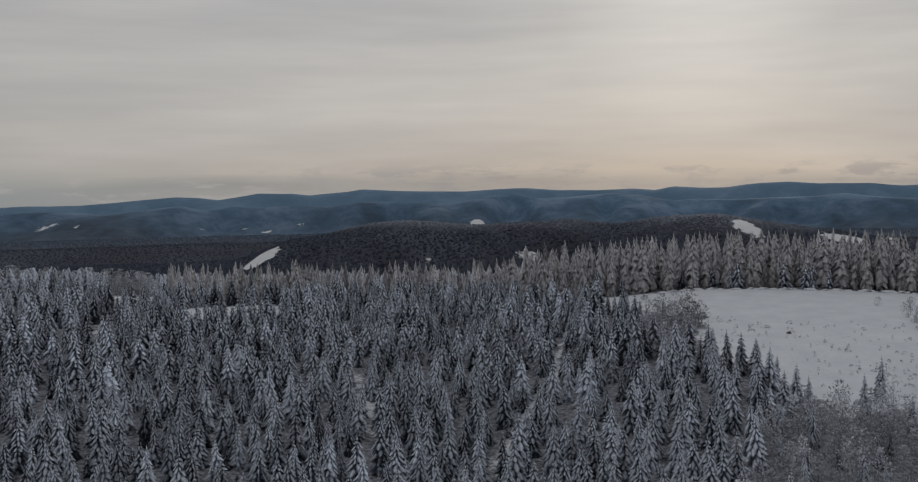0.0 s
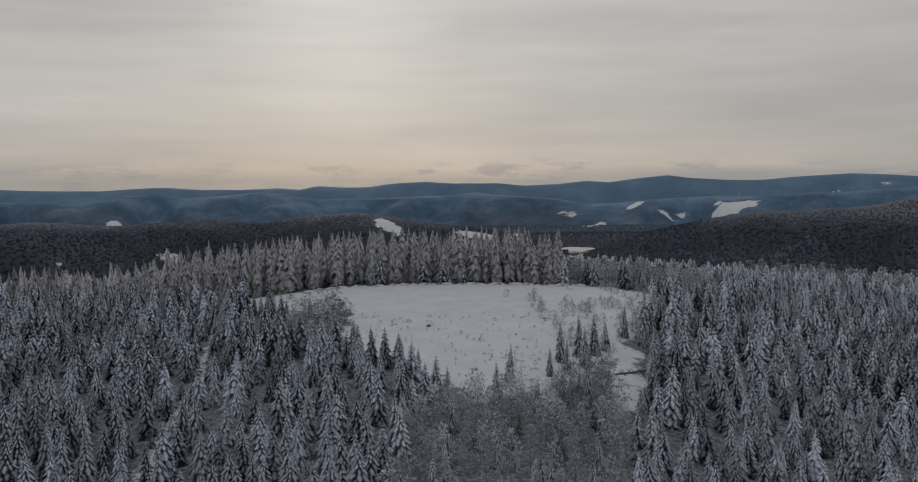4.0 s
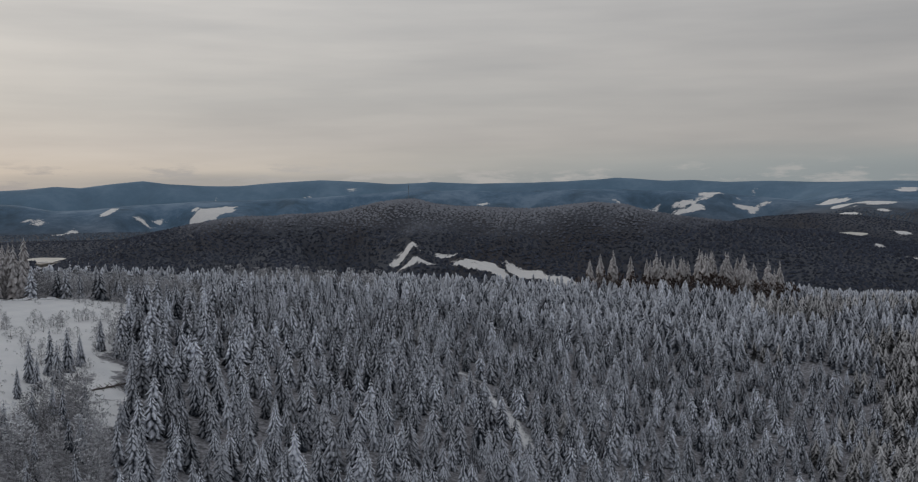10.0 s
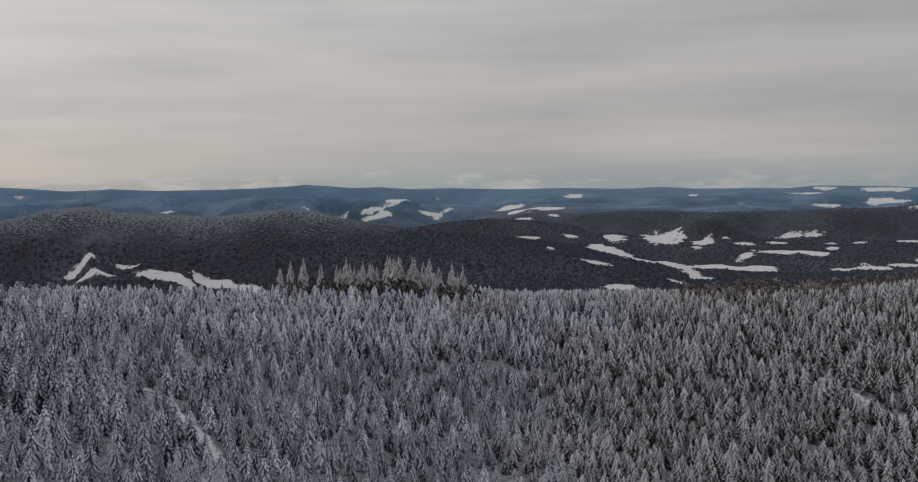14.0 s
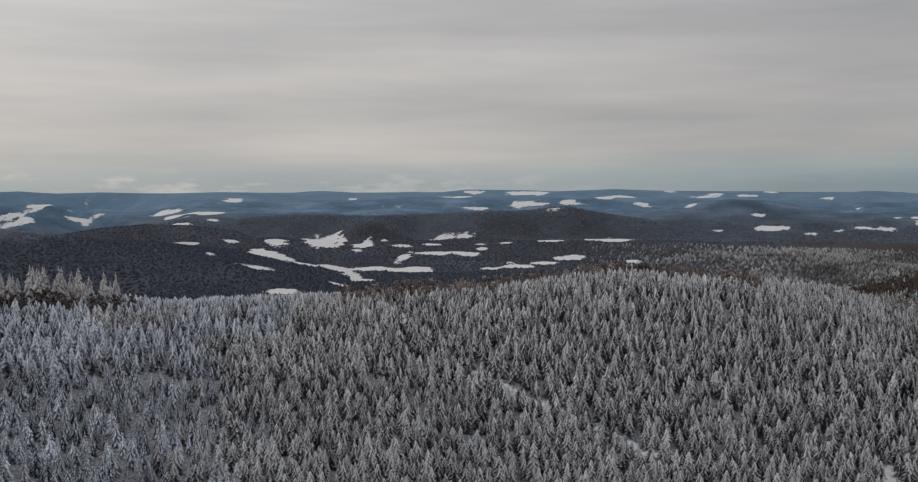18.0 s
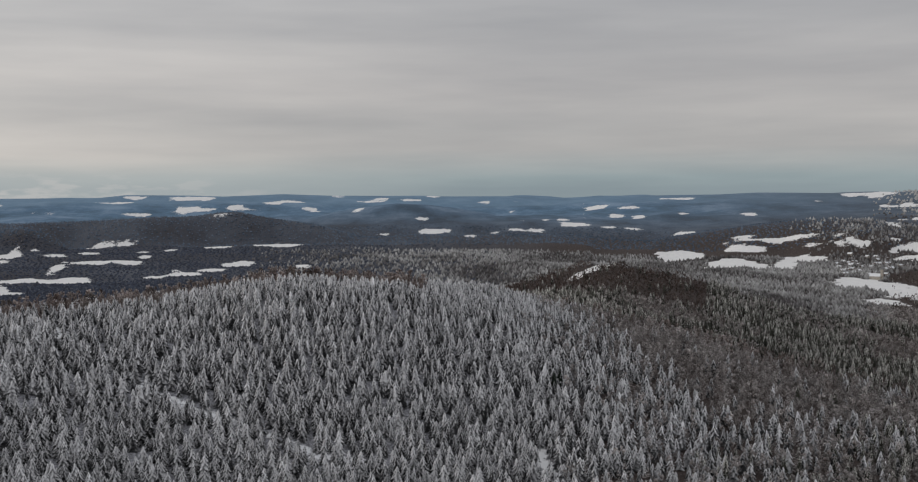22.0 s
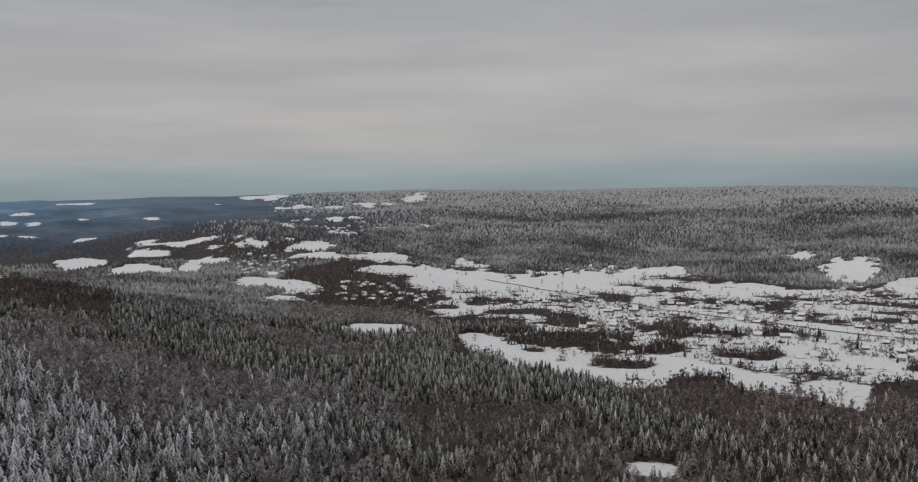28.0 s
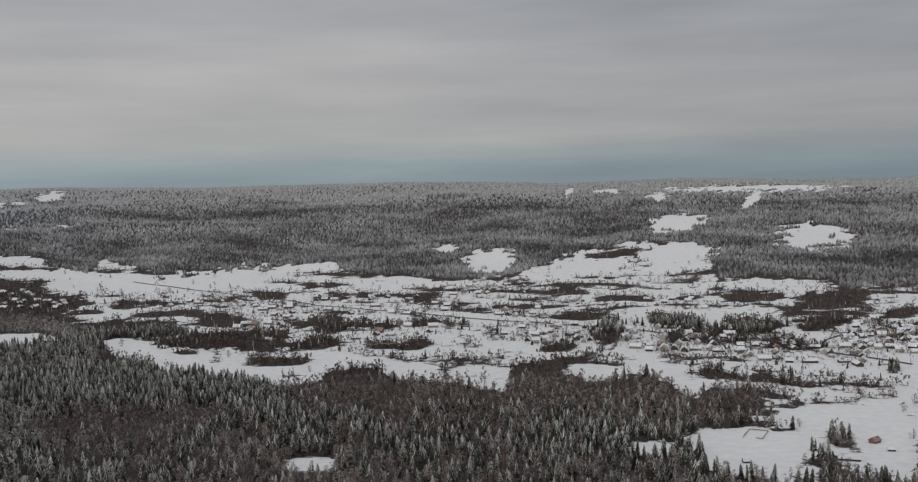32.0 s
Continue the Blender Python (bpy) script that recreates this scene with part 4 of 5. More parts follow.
def frosty(b, r, x, y):
    """Low frosted broadleaf thickets."""
    return inside(b, r, [(24, 392), (27.5, 436), (29, 500), (28.2, 380), (27.6, 290), (15, 270), (16, 330), (18, 380)]) | \
        inside(b, r, [(9.5, 520), (13, 520), (12.8, 440), (10, 440)]) | ((b > 24.5) & (b < 33) & (r > 592) & (r < 660))


def broad(b, r):
    """Tall frosted broadleaf trees on the crest."""
    return ((b > 34.5) & (b < 42.5) & (r > 725) & (r < 775)) | ((b > -24) & (b < -16) & (r > 735) & (r < 820))


def brown(b, r):
    """Dark leafless belt behind the crest."""
    return ((b > 75.5) & (b < 84) & (r > 935) & (r < 1000)) | ((b >= 84) & (b < 98) & (r > 1010) & (r < 1080))


def other(b, r, x, y):
    return larches(b, r) | frosty(b, r, x, y) | broad(b, r) | brown(b, r)


def is_spruce(b, r, x, y, rng):
    gap = (r < 800) & (vnoise(x, y, 21, 95) + 0.25 * vnoise(x, y, 90, 96) > 0.86)
    return ~gap & (rng.uniform(0, 1, len(b)) > bare_zone(b, r, x, y)) & ~other(b, r, x, y)


def snowy(b, x, y, rng):
    """Heavily snowed spruces; on the far side of the slope they carry less."""
    return b + 7 * vnoise(x, y, 160, 51) + rng.uniform(-5, 5, len(b)) < 122


def younger(b, x, y):
    """The younger stand along the slope, mixed into the older one where they meet."""
    return b + 5 * vnoise(x, y, 9, 91) + 4 * vnoise(x, y, 70, 92) > 69


def grown(x, y):
    """Height of the spruces: an old stand round the clearing, younger plantations further along the slope."""
    b, r = polar(x, y)
    return np.interp(b, [-30, 25, 45, 64, 80, 130], [16, 15.5, 14.5, 13.2, 13.5, 14.5])


def aged(x, y, seed):
    """The old dark stand before the clearing, mixed into the snowier one."""
    b, r = polar(x, y)
    return np.random.default_rng(seed).uniform(0, 1, len(b)) < np.clip((20 - b + 6 * vnoise(x, y, 90, 64)) / 14, 0, 0.93)


def is_bare(b, r, x, y, rng):
    return (rng.uniform(0, 1, len(b)) < bare_zone(b, r, x, y)) & ~other(b, r, x, y)


def crown(s):
    return frond_tree(s, 14, 9, 0.05, 0.21, 0.9, 4, 0.25, 0.68)


near_shapes = [join(crown(s), trunk_shape(0.3, 0.012, 4)) for s in range(5)]
mid_shapes = [frond_tree(10 + s, 11, 7, 0.06, 0.22, 0.9, 4, 0.25, 0.7) for s in range(5)]
far_shapes = [frond_tree(20 + s, 7, 6, 0.1, 0.22, 0.9, 2, 0.25, 0.8) for s in range(5)]
slim_shapes = [cone_tree(80 + s, 8, 8, 0.03, 0.215) for s in range(6)]
green_shapes = [cone_tree(180 + s, 9, 8, 0.05, 0.24) for s in range(6)]
crest_shapes = [cone_tree(85 + s, 6, 6, 0.05, 0.22) for s in range(6)]
plantation_shapes = [cone_tree(185 + s, 7, 6, 0.05, 0.235) for s in range(6)]
plain_shapes = [tier_tree(25 + s, 4, 5, 0.1, 0.19) for s in range(5)]
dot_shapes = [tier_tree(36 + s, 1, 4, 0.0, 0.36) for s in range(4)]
# snow contrast flattened for the hazed far woods
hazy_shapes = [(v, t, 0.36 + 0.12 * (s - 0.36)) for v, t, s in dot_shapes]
bush_shapes = [join(twig_tree(50 + s, 260, 0.36, 0.08, 0.08), trunk_shape(0.6, 0.015, 4)) for s in range(4)]
bare_shapes = [twig_tree(60 + s, 60, 0.3, 0.12, 0.15) for s in range(5)]
fine_shapes = [twig_tree(160 + s, 110, 0.32, 0.1, 0.11) for s in range(4)]
rough_shapes = [twig_tree(65 + s, 30, 0.32, 0.1, 0.2) for s in range(4)]
clump_shapes = [twig_tree(70 + s, 26, 0.42, 0.03, 0.18) for s in range(4)]


def part(name, mesh, mat, parent, label=""):
    ob = new(name, mesh)
    if not mesh.materials:
        mesh.materials.append(mat)
    ob.parent = parent
    return tagged(ob, label) if label else ob


def tree_kind(name, label, category, group, crowns, crown_mat, trunk, trunk_mat):
    """One tree of each crown shape, one metre high, to be copied."""
    made = []
    tm = mesh_of("trunk", *trunk)
    for c in crowns:
        e = tagged(new(name), label, category, group)
        part("trunk", tm, trunk_mat, e)
        part("crown", mesh_of("crown", *c), crown_mat, e)
        made.append(e)
    return made


def stand(kinds, x, y, height, seed, wide=(0.85, 1.2)):
    """Single trees at the places given: the kinds themselves first, then copies of them."""
    rng = np.random.default_rng(seed)
    z = ground_z(x, y)
    for i in range(len(x)):
        h = float(np.broadcast_to(height, len(x))[i]) * rng.uniform(0.72, 1.15)
        w = h * rng.uniform(*wide)
        m = Matrix.Translation((x[i], y[i], z[i] - 0.2)) @ Euler((rng.normal(0, 0.02), rng.normal(0, 0.02), rng.uniform(0, 6.28))).to_matrix().to_4x4() @ Matrix.Diagonal((w, w, h, 1))
        k = kinds[i % len(kinds)]
        if i < len(kinds):
            k.matrix_basis = m
        else:
            t = copy_thing(k, Matrix.Identity(4))
            t.matrix_basis = m


SNOWY = "tall spruces with snow lying on every drooping branch"
x, y = spots(-32, 62, 235, 430, 9.1, 1, is_spruce)
_, r = polar(x, y)
order = np.argsort(np.abs(r - 275))
single, rest = order[:290], order[290:]
spruce_kinds = tree_kind("spruce", "tall dark spruce with snow on its drooping branches", "tree", "spruces of the near forest", [crown(s) for s in range(6)], SPRUCE, trunk_shape(0.5, 0.012), BARK)
old_kinds = tree_kind("spruce", "old dark spruce with thin snow on its drooping branches", "tree", "spruces of the near forest", [crown(s + 6) for s in range(4)], SPRUCE_OLD, trunk_shape(0.5, 0.012), BARK)
old = aged(x[single], y[single], 61)
stand(old_kinds, x[single][old], y[single][old], 16.6, 30, (1.0, 1.35))
stand(spruce_kinds, x[single][~old], y[single][~old], 16.6, 31, (1.0, 1.35))
x, y = x[rest], y[rest]
old = aged(x, y, 62)
plant("old_spruce_forest", "old dark spruces with thin snow on their branches", "forest", SPRUCE_OLD, near_shapes, x[old], y[old], grown(x[old], y[old]) * 1.06, 1, (1.02, 1.38))
plant("spruce_forest", SNOWY, "forest", SPRUCE, near_shapes, x[~old], y[~old], grown(x[~old], y[~old]) * 1.06, 1, (1.02, 1.38))
x, y = spots(-32, 62, 235, 680, 15.0, 41, is_spruce)
plant("young_spruces", "young snowy spruces between the taller trees", "forest", SPRUCE_OLD, far_shapes, x, y, 9, 41, (0.95, 1.3))
x, y = spots(-32, 40, 430, 680, 8.9, 2, is_spruce)
old = aged(x, y, 63)
plant("old_spruce_forest", "old dark spruces with thin snow on their branches", "forest", SPRUCE_OLD, mid_shapes, x[old], y[old], grown(x[old], y[old]) * 1.06, 22, (1.02, 1.38))
plant("spruce_forest", SNOWY, "forest", SPRUCE, mid_shapes, x[~old], y[~old], grown(x[~old], y[~old]) * 1.06, 2, (1.02, 1.38))
x, y = spots(40, 78, 430, 690, 8.6, 52, lambda b, r, x, y, g: is_spruce(b, r, x, y, g) & ~younger(b, x, y))
plant("spruce_forest", SNOWY, "forest", SPRUCE, mid_shapes, x, y, grown(x, y) * 1.06, 52, (1.02, 1.38))
x, y = spots(58, 138, 420, 700, 7.0, 3, lambda b, r, x, y, g: is_spruce(b, r, x, y, g) & younger(b, x, y) & snowy(b, x, y, g))
plant("spruce_forest", SNOWY, "forest", YOUNG_SPRUCE, slim_shapes, x, y, grown(x, y), 3, (1.2, 1.6), patchy=0.16)
x, y = spots(-32, 138, 680, 1180, 7.2, 4, lambda b, r, x, y, g: is_spruce(b, r, x, y, g) & snowy(b, x, y, g) & ~((b > 53) & (b < 65) & (r > 865) & (r < 886)) & ((b > 62) | (r < 860)) & ((b < 62) | (r > 700)))
b, _ = polar(x, y)
cool = b + 8 * vnoise(x, y, 40, 93) < 69
plant("crest_spruces", "dense snowy spruces along the crest", "forest", SPRUCE, crest_shapes, x[cool], y[cool], grown(x[cool], y[cool]) + 1.5, 24, (1.1, 1.5), (0.62, 1.15), 0.16)
plant("crest_spruces", "dense snowy spruces along the crest", "forest", YOUNG_SPRUCE, crest_shapes, x[~cool], y[~cool], grown(x[~cool], y[~cool]) + 1.5, 4, (1.1, 1.5), (0.62, 1.15), 0.16)

larch_crowns = [frond_tree(40 + s, 26, 6, 0.12, 0.14, 1.25, 4, 0.55, 0.52) for s in range(6)]
larch_kinds = tree_kind("larch", "tall larch white with rime, its lower trunk bare", "tree", "larches at the forest edge", larch_crowns, LARCH, trunk_shape(0.93, 0.011), RIMED_BARK)
x, y = spots(3.5, 64, 586, 950, 6.6, 5, lambda b, r, x, y, g: larches(b, r) & (b > 3.5) & ((b < 30) | (vnoise(x, y, 16, 71) > -0.25)))
b, r = polar(x, y)
front = np.where(b < 30, r - 590, r - 885)
order = np.argsort(front)
hh = np.where(b < 30, 29, 31)
pick = order[:290]
copse = b[pick] > 30
stand(larch_kinds, x[pick[~copse]], y[pick[~copse]], hh[pick[~copse]], 5)
copse_kinds = tree_kind("larch", "broad larch with rimed drooping boughs over dark undergrowth", "tree", "larches of the copse", [frond_tree(140 + s, 17, 7, 0.3, 0.19, 0.9, 4, 0.4, 0.75) for s in range(4)], LARCH, trunk_shape(0.93, 0.011), BARK)
thin = pick[copse][::2]
stand(copse_kinds, x[thin], y[thin], hh[thin], 25)
belt = [join(c, trunk_shape(0.9, 0.011, 4)) for c in larch_crowns[:3]]
deep = order[290:][b[order[290:]] < 30]
plant("larch_belt", "rimed larches deeper in the stand", "forest", LARCH, belt, x[deep], y[deep], hh[deep], 14)
x, y = spots(-16, 3.5, 655, 700, 7.5, 15, lambda b, r, x, y, g: larches(b, r))
plant("larch_belt", "rimed larches behind the spruces", "forest", LARCH, belt, x, y, 23, 15)
x, y = spots(5, 45, 270, 800, 8.0, 6, lambda b, r, x, y, g: frosty(b, r, x, y))
plant("frosted_thicket", "low frost-covered broadleaf bushes", "bushes", FROSTED, bush_shapes, x, y, 12, 6, (0.8, 1.3))
x, y = spots(5, 45, 270, 560, 15.0, 46, lambda b, r, x, y, g: frosty(b, r, x, y))
plant("thicket_spruces", "slim snowy spruces rising from the frosted thicket", "forest", SPRUCE, near_shapes, x, y, 13, 46, (0.8, 1.0))
x, y = spots(-25, 45, 700, 850, 9.0, 16, lambda b, r, x, y, g: broad(b, r))
plant("frosted_broadleaves", "tall frost-grey broadleaf trees on the crest", "forest", FROSTED, bush_shapes, x, y, 17, 16, (0.8, 1.1))
x, y = spots(53, 65, 868, 886, 6.0, 47)
plant("copse_undergrowth", "dark leafless undergrowth at the foot of the larches", "bushes", DARK_TWIGS, bare_shapes, x, y, 15, 47)
x, y = spots(75, 98, 930, 1090, 7.5, 17, lambda b, r, x, y, g: brown(b, r))
plant("brown_belt", "dark leafless trees behind the crest", "forest", TWIGS, bare_shapes, x, y, 19, 17)
x, y = spots(100, 128, 560, 1180, 8.5, 7, is_bare)
plant("grey_woodland", "leafless grey-brown woodland dusted with frost", "forest", GREY_TWIGS, bare_shapes, x, y, 15, 7, (0.9, 1.3))
x, y = spots(100, 200, 700, 1020, 8.5, 27, lambda b, r, x, y, g: is_bare(b, r, x, y, g) & (b > 128))
plant("bare_woodland", "leafless brown broadleaf woodland", "forest", TWIGS, fine_shapes, x, y, 12, 27, (0.9, 1.3), (0.5, 1.3))
x, y = spots(100, 200, 1020, 1250, 9.0, 57, lambda b, r, x, y, g: is_bare(b, r, x, y, g) & ((b > 128) | (r > 1180)))
plant("bare_woodland", "leafless brown broadleaf woodland", "forest", TWIGS, bare_shapes, x, y, 12, 57, (0.9, 1.3), (0.5, 1.3))
x, y = spots(100, 134, 1250, 2080, 9.0, 68, lambda b, r, x, y, g: np.where(r < 1790, is_bare(b, r, x, y, g) & ((r < 1480) | (b > 113)) & (b < 131), (b > 121) & (r < np.interp(b, *FOOT) + 20)))
plant("grey_woodland", "leafless grey-brown woodland dusted with frost", "forest", GREY_TWIGS, rough_shapes, x, y, 11, 68, (0.9, 1.4), (0.5, 1.35))
x, y = spots(100, 200, 1250, 1790, 9.0, 28, lambda b, r, x, y, g: is_bare(b, r, x, y, g) & ((b > 131) | ((r >= 1480) & (b <= 113))))
plant("dark_woodland", "leafless dark broadleaf woodland at the valley's edge", "forest", DARK_TWIGS, rough_shapes, x, y, 11, 28, (0.8, 1.3), (0.5, 1.35))
x, y = spots(104, 200, 480, 900, 8.6, 8, lambda b, r, x, y, g: is_spruce(b, r, x, y, g) & ~snowy(b, x, y, g))
plant("spruce_plantation", "green spruces thinly dusted with snow", "forest", SPRUCE_GREEN, green_shapes, x, y, 15, 8, vary=(0.55, 1.2), patchy=0.2)
x, y = spots(104, 200, 900, 1790, 7.8, 58, lambda b, r, x, y, g: is_spruce(b, r, x, y, g) & ~snowy(b, x, y, g) & ((r < 1180) | (b > 128)))
plant("spruce_plantation", "green spruces thinly dusted with snow", "forest", SPRUCE_GREEN, plantation_shapes, x, y, 15, 58)
x, y = spots(100, 128, 1180, 1790, 9.0, 9, is_spruce)
plant("hillside_spruces", "spruces thinly dusted with snow on the slope", "forest", SPRUCE_GREEN, plantation_shapes, x, y, 14, 9)
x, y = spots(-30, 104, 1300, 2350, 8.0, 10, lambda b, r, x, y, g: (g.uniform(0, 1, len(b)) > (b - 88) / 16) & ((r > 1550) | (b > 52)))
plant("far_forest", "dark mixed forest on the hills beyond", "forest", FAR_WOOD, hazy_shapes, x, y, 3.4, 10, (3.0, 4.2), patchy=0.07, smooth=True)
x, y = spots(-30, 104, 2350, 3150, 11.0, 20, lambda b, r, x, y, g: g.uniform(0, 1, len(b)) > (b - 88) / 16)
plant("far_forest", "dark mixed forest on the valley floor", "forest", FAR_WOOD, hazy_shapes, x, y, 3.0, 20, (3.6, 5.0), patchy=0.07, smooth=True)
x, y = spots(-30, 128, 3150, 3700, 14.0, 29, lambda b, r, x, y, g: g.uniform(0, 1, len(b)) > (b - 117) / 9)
plant("distant_woods", "distant woods coloured blue for haze on the folded ranges", "forest", HAZE_BLUE, hazy_shapes, x, y, 4, 29, (2.6, 3.8), patchy=0.05, smooth=True)
x, y = spots(88, 122, 1790, 3050, 11.0, 18, lambda b, r, x, y, g: g.uniform(0, 1, len(b)) < (b - 88) / 16)
plant("plain_forest", "frost-grey forest on the plain beyond the hillock", "forest", RIDGE_WOOD, dot_shapes, x, y, 8, 18, (1.2, 2.2), patchy=0.14)
def in_valley(b, r, x, y, g):
    return (r < np.interp(b, *RIDGE)) & (r > np.interp(b, *FOOT))


x, y = spots(122, 180, 840, 2000, 8.0, 12, in_valley)
plant("valley_scrub", "leafless hedges and scrub along the valley fields", "bushes", DARK_TWIGS, clump_shapes, x, y, 6.5, 12, (0.8, 1.4), (0.45, 1.3))
x, y = spots(122, 180, 2000, 3050, 11.0, 62, in_valley)
plant("valley_scrub", "leafless hedges and scrub along the far fields", "bushes", DARK_TWIGS, clump_shapes, x, y, 6.5, 62, (1.0, 1.6), (0.45, 1.3))
x, y = spots(122, 180, 840, 3050, 16.0, 13, in_valley)
plant("hedgerow_trees", "taller leafless trees standing in the hedges", "forest", DARK_TWIGS, rough_shapes, x, y, 12, 13, (0.7, 1.1), (0.5, 1.3))
x, y = spots(122, 180, 1250, 3050, 36.0, 19, in_valley)
plant("hedgerow_spruces", "dark spruces standing in the hedges", "forest", SPRUCE_GREEN, plain_shapes, x, y, 10, 19, (0.9, 1.3))
x, y = spots(108, 180, 1790, 3700, 9.5, 11, lambda b, r, x, y, g: (r > np.interp(b, *RIDGE)) & (r > 3050 * (b < 122)) & (g.uniform(0, 1, len(b)) < (b - 117) / 9) & ((r < 3500) | (b > 126)))
plant("ridge_forest", "snow-dusted spruces covering the long ridge", "forest", RIDGE_WOOD, dot_shapes, x, y, 8.5, 11, (1.1, 1.9), (0.5, 1.35), patchy=0.14)
x, y = spots(112, 180, 3700, 4960, 13.0, 21, lambda b, r, x, y, g: g.uniform(0, 1, len(b)) < (b - 121) / 8)
plant("ridge_forest", "frosted woods along the top of the long ridge", "forest", RIDGE_WOOD, dot_shapes, x, y, 8.5, 21, (1.5, 2.4), (0.5, 1.35), patchy=0.12)


# ---- the village and single things ----
def box(x0, x1, y0, y1, z0, z1):
    v = [(x, y, z) for z in (z0, z1) for y in (y0, y1) for x in (x0, x1)]
    f = [(0, 2, 3, 1), (4, 5, 7, 6), (0, 1, 5, 4), (2, 6, 7, 3), (0, 4, 6, 2), (1, 3, 7, 5)]
    return v, f


def solid(name, *pieces):
    """A mesh of several vertex and face lists."""
    V, Fc = [], []
    for v, f in pieces:
        Fc += [tuple(i + len(V) for i in q) for q in f]
        V += list(v)
    me = bpy.data.meshes.new(name)
    me.from_pydata(V, [], Fc)
    me.update()
    return me


def gable_walls(l, w, h, rise):
    v = [(-l, -w, -1.5), (l, -w, -1.5), (l, w, -1.5), (-l, w, -1.5), (-l, -w, h), (l, -w, h), (l, w, h), (-l, w, h), (-l, 0, h + rise), (l, 0, h + rise)]
    return v, [(0, 1, 5, 4), (2, 3, 7, 6), (1, 2, 6, 9, 5), (3, 0, 4, 8, 7), (0, 3, 2, 1)]


def roof_slab(l, w, h, rise, side, thick):
    """One slope of a roof, with eaves and thickness."""
    e, k = 0.6, rise / w
    out, low = side * (w + e), h - e * k
    v = [(-l - e, 0, h + rise + 0.05), (l + e, 0, h + rise + 0.05), (l + e, out, low + 0.05), (-l - e, out, low + 0.05)]
    v += [(x, y, z + thick) for x, y, z in v]
    return v, [(0, 3, 2, 1), (4, 5, 6, 7), (0, 1, 5, 4), (2, 3, 7, 6), (1, 2, 6, 5), (3, 0, 4, 7)]


def pane_box(x, z, w, h, y, side):
    return box(x - w / 2, x + w / 2, min(y, y + 0.08 * side), max(y, y + 0.08 * side), z - h / 2, z + h / 2)


def house(l, w, h, rise, wall, snow, label, category="house", windows=3, group="houses of the village"):
    e = tagged(new("house" if category == "house" else category), label, category, group)
    part("wall", solid("wall", gable_walls(l, w, h, rise)), wall, e)
    for side in (-1, 1):
        part("roof", solid("roof", roof_slab(l, w, h, rise, side, 0.35)), snow, e)
    if windows:
        part("chimney", solid("chimney", box(l * 0.3, l * 0.3 + 0.8, -0.4, 0.4, h + rise * 0.6, h + rise + 1.3)), BRICK_WALL, e)
        part("door", solid("door", box(-0.5, 0.5, -w - 0.08, -w + 0.02, 0, 2.1)), TIMBER, e)
        win = solid("window", pane_box(0, 0, 1.3, 1.4, 0, -1))
        for i in range(windows):
            for side in (-1, 1):
                x = -l * 0.7 + i * 1.4 * l / max(1, windows - 1)
                if side < 0 and abs(x) < 1.2:
                    continue
                part("window", win, GLASS, e).matrix_basis = pose(x, side * (w + 0.02), 1.7, 0, 0, 0 if side < 0 else 180)
    return e


def stood(bearing, dist, turn=0.0, sink=0.0, scale=1.0):
    x, y = at(bearing, dist)
    return Matrix.Translation((x, y, float(ground_z(x, y)) - sink)) @ Matrix.Rotation(radians(turn), 4, "Z") @ Matrix.Diagonal((scale, scale, scale, 1))


def place(thing, m):
    thing.matrix_basis = m
    return thing


houses = [
    house(6.0, 4.2, 3.4, 3.6, PLASTER, ROOF_SNOW, "pale plastered house under a snow-covered gable roof"),
    house(5.0, 4.0, 3.0, 3.4, TIMBER, ROOF_SNOW, "dark timber house under a snow-covered gable roof"),
    house(7.5, 4.5, 3.6, 3.2, PLASTER, ROOF_SNOW, "long pale house with a snowy roof", windows=4),
    house(5.5, 4.5, 5.4, 3.6, PLASTER, ROOF_SNOW, "tall two-storey plastered house with a snowy roof"),
    house(6.0, 4.4, 3.4, 3.8, BRICK_WALL, ROOF_RED, "brick house with a rust-red roof showing through the snow"),
    house(8.5, 4.0, 3.0, 2.6, TIMBER, ROOF_SNOW, "long dark timber barn with a snowy roof", "barn", 0),
]
far_houses = [house(6.0, 4.4, 3.4, 3.6, PLASTER, ROOF_SNOW, "pale house under a snow-covered gable roof", windows=1), house(5.4, 4.2, 3.2, 3.4, TIMBER, ROOF_SNOW, "dark timber house under a snow-covered roof", windows=1),
              house(8.0, 4.4, 3.2, 2.8, BRICK_WALL, ROOF_SNOW, "long reddish house with a snowy roof", windows=1)]
# bearing, distance, spread across and along, number of houses
HAMLETS = [(139.3, 1970, 57, 200, 32), (146.1, 2040, 142, 210, 26), (128.2, 2302, 62, 152, 14), (147.3, 1705, 58, 85, 8), (154.8, 1628, 86, 102, 30), (161.8, 1568, 78, 118, 36), (167.9, 1465, 87, 75, 20), (171.8, 1655, 52, 155, 44), (153.2, 1880, 38, 65, 8), (161.4, 1978, 60, 82, 8), (151.5, 2318, 64, 132, 12), (134.7, 2235, 112, 165, 16), (121.2, 2855, 87, 210, 30), (126.5, 2345, 90, 185, 26), (151.6, 2215, 78, 125, 12), (125, 3570, 89, 210, 16)]


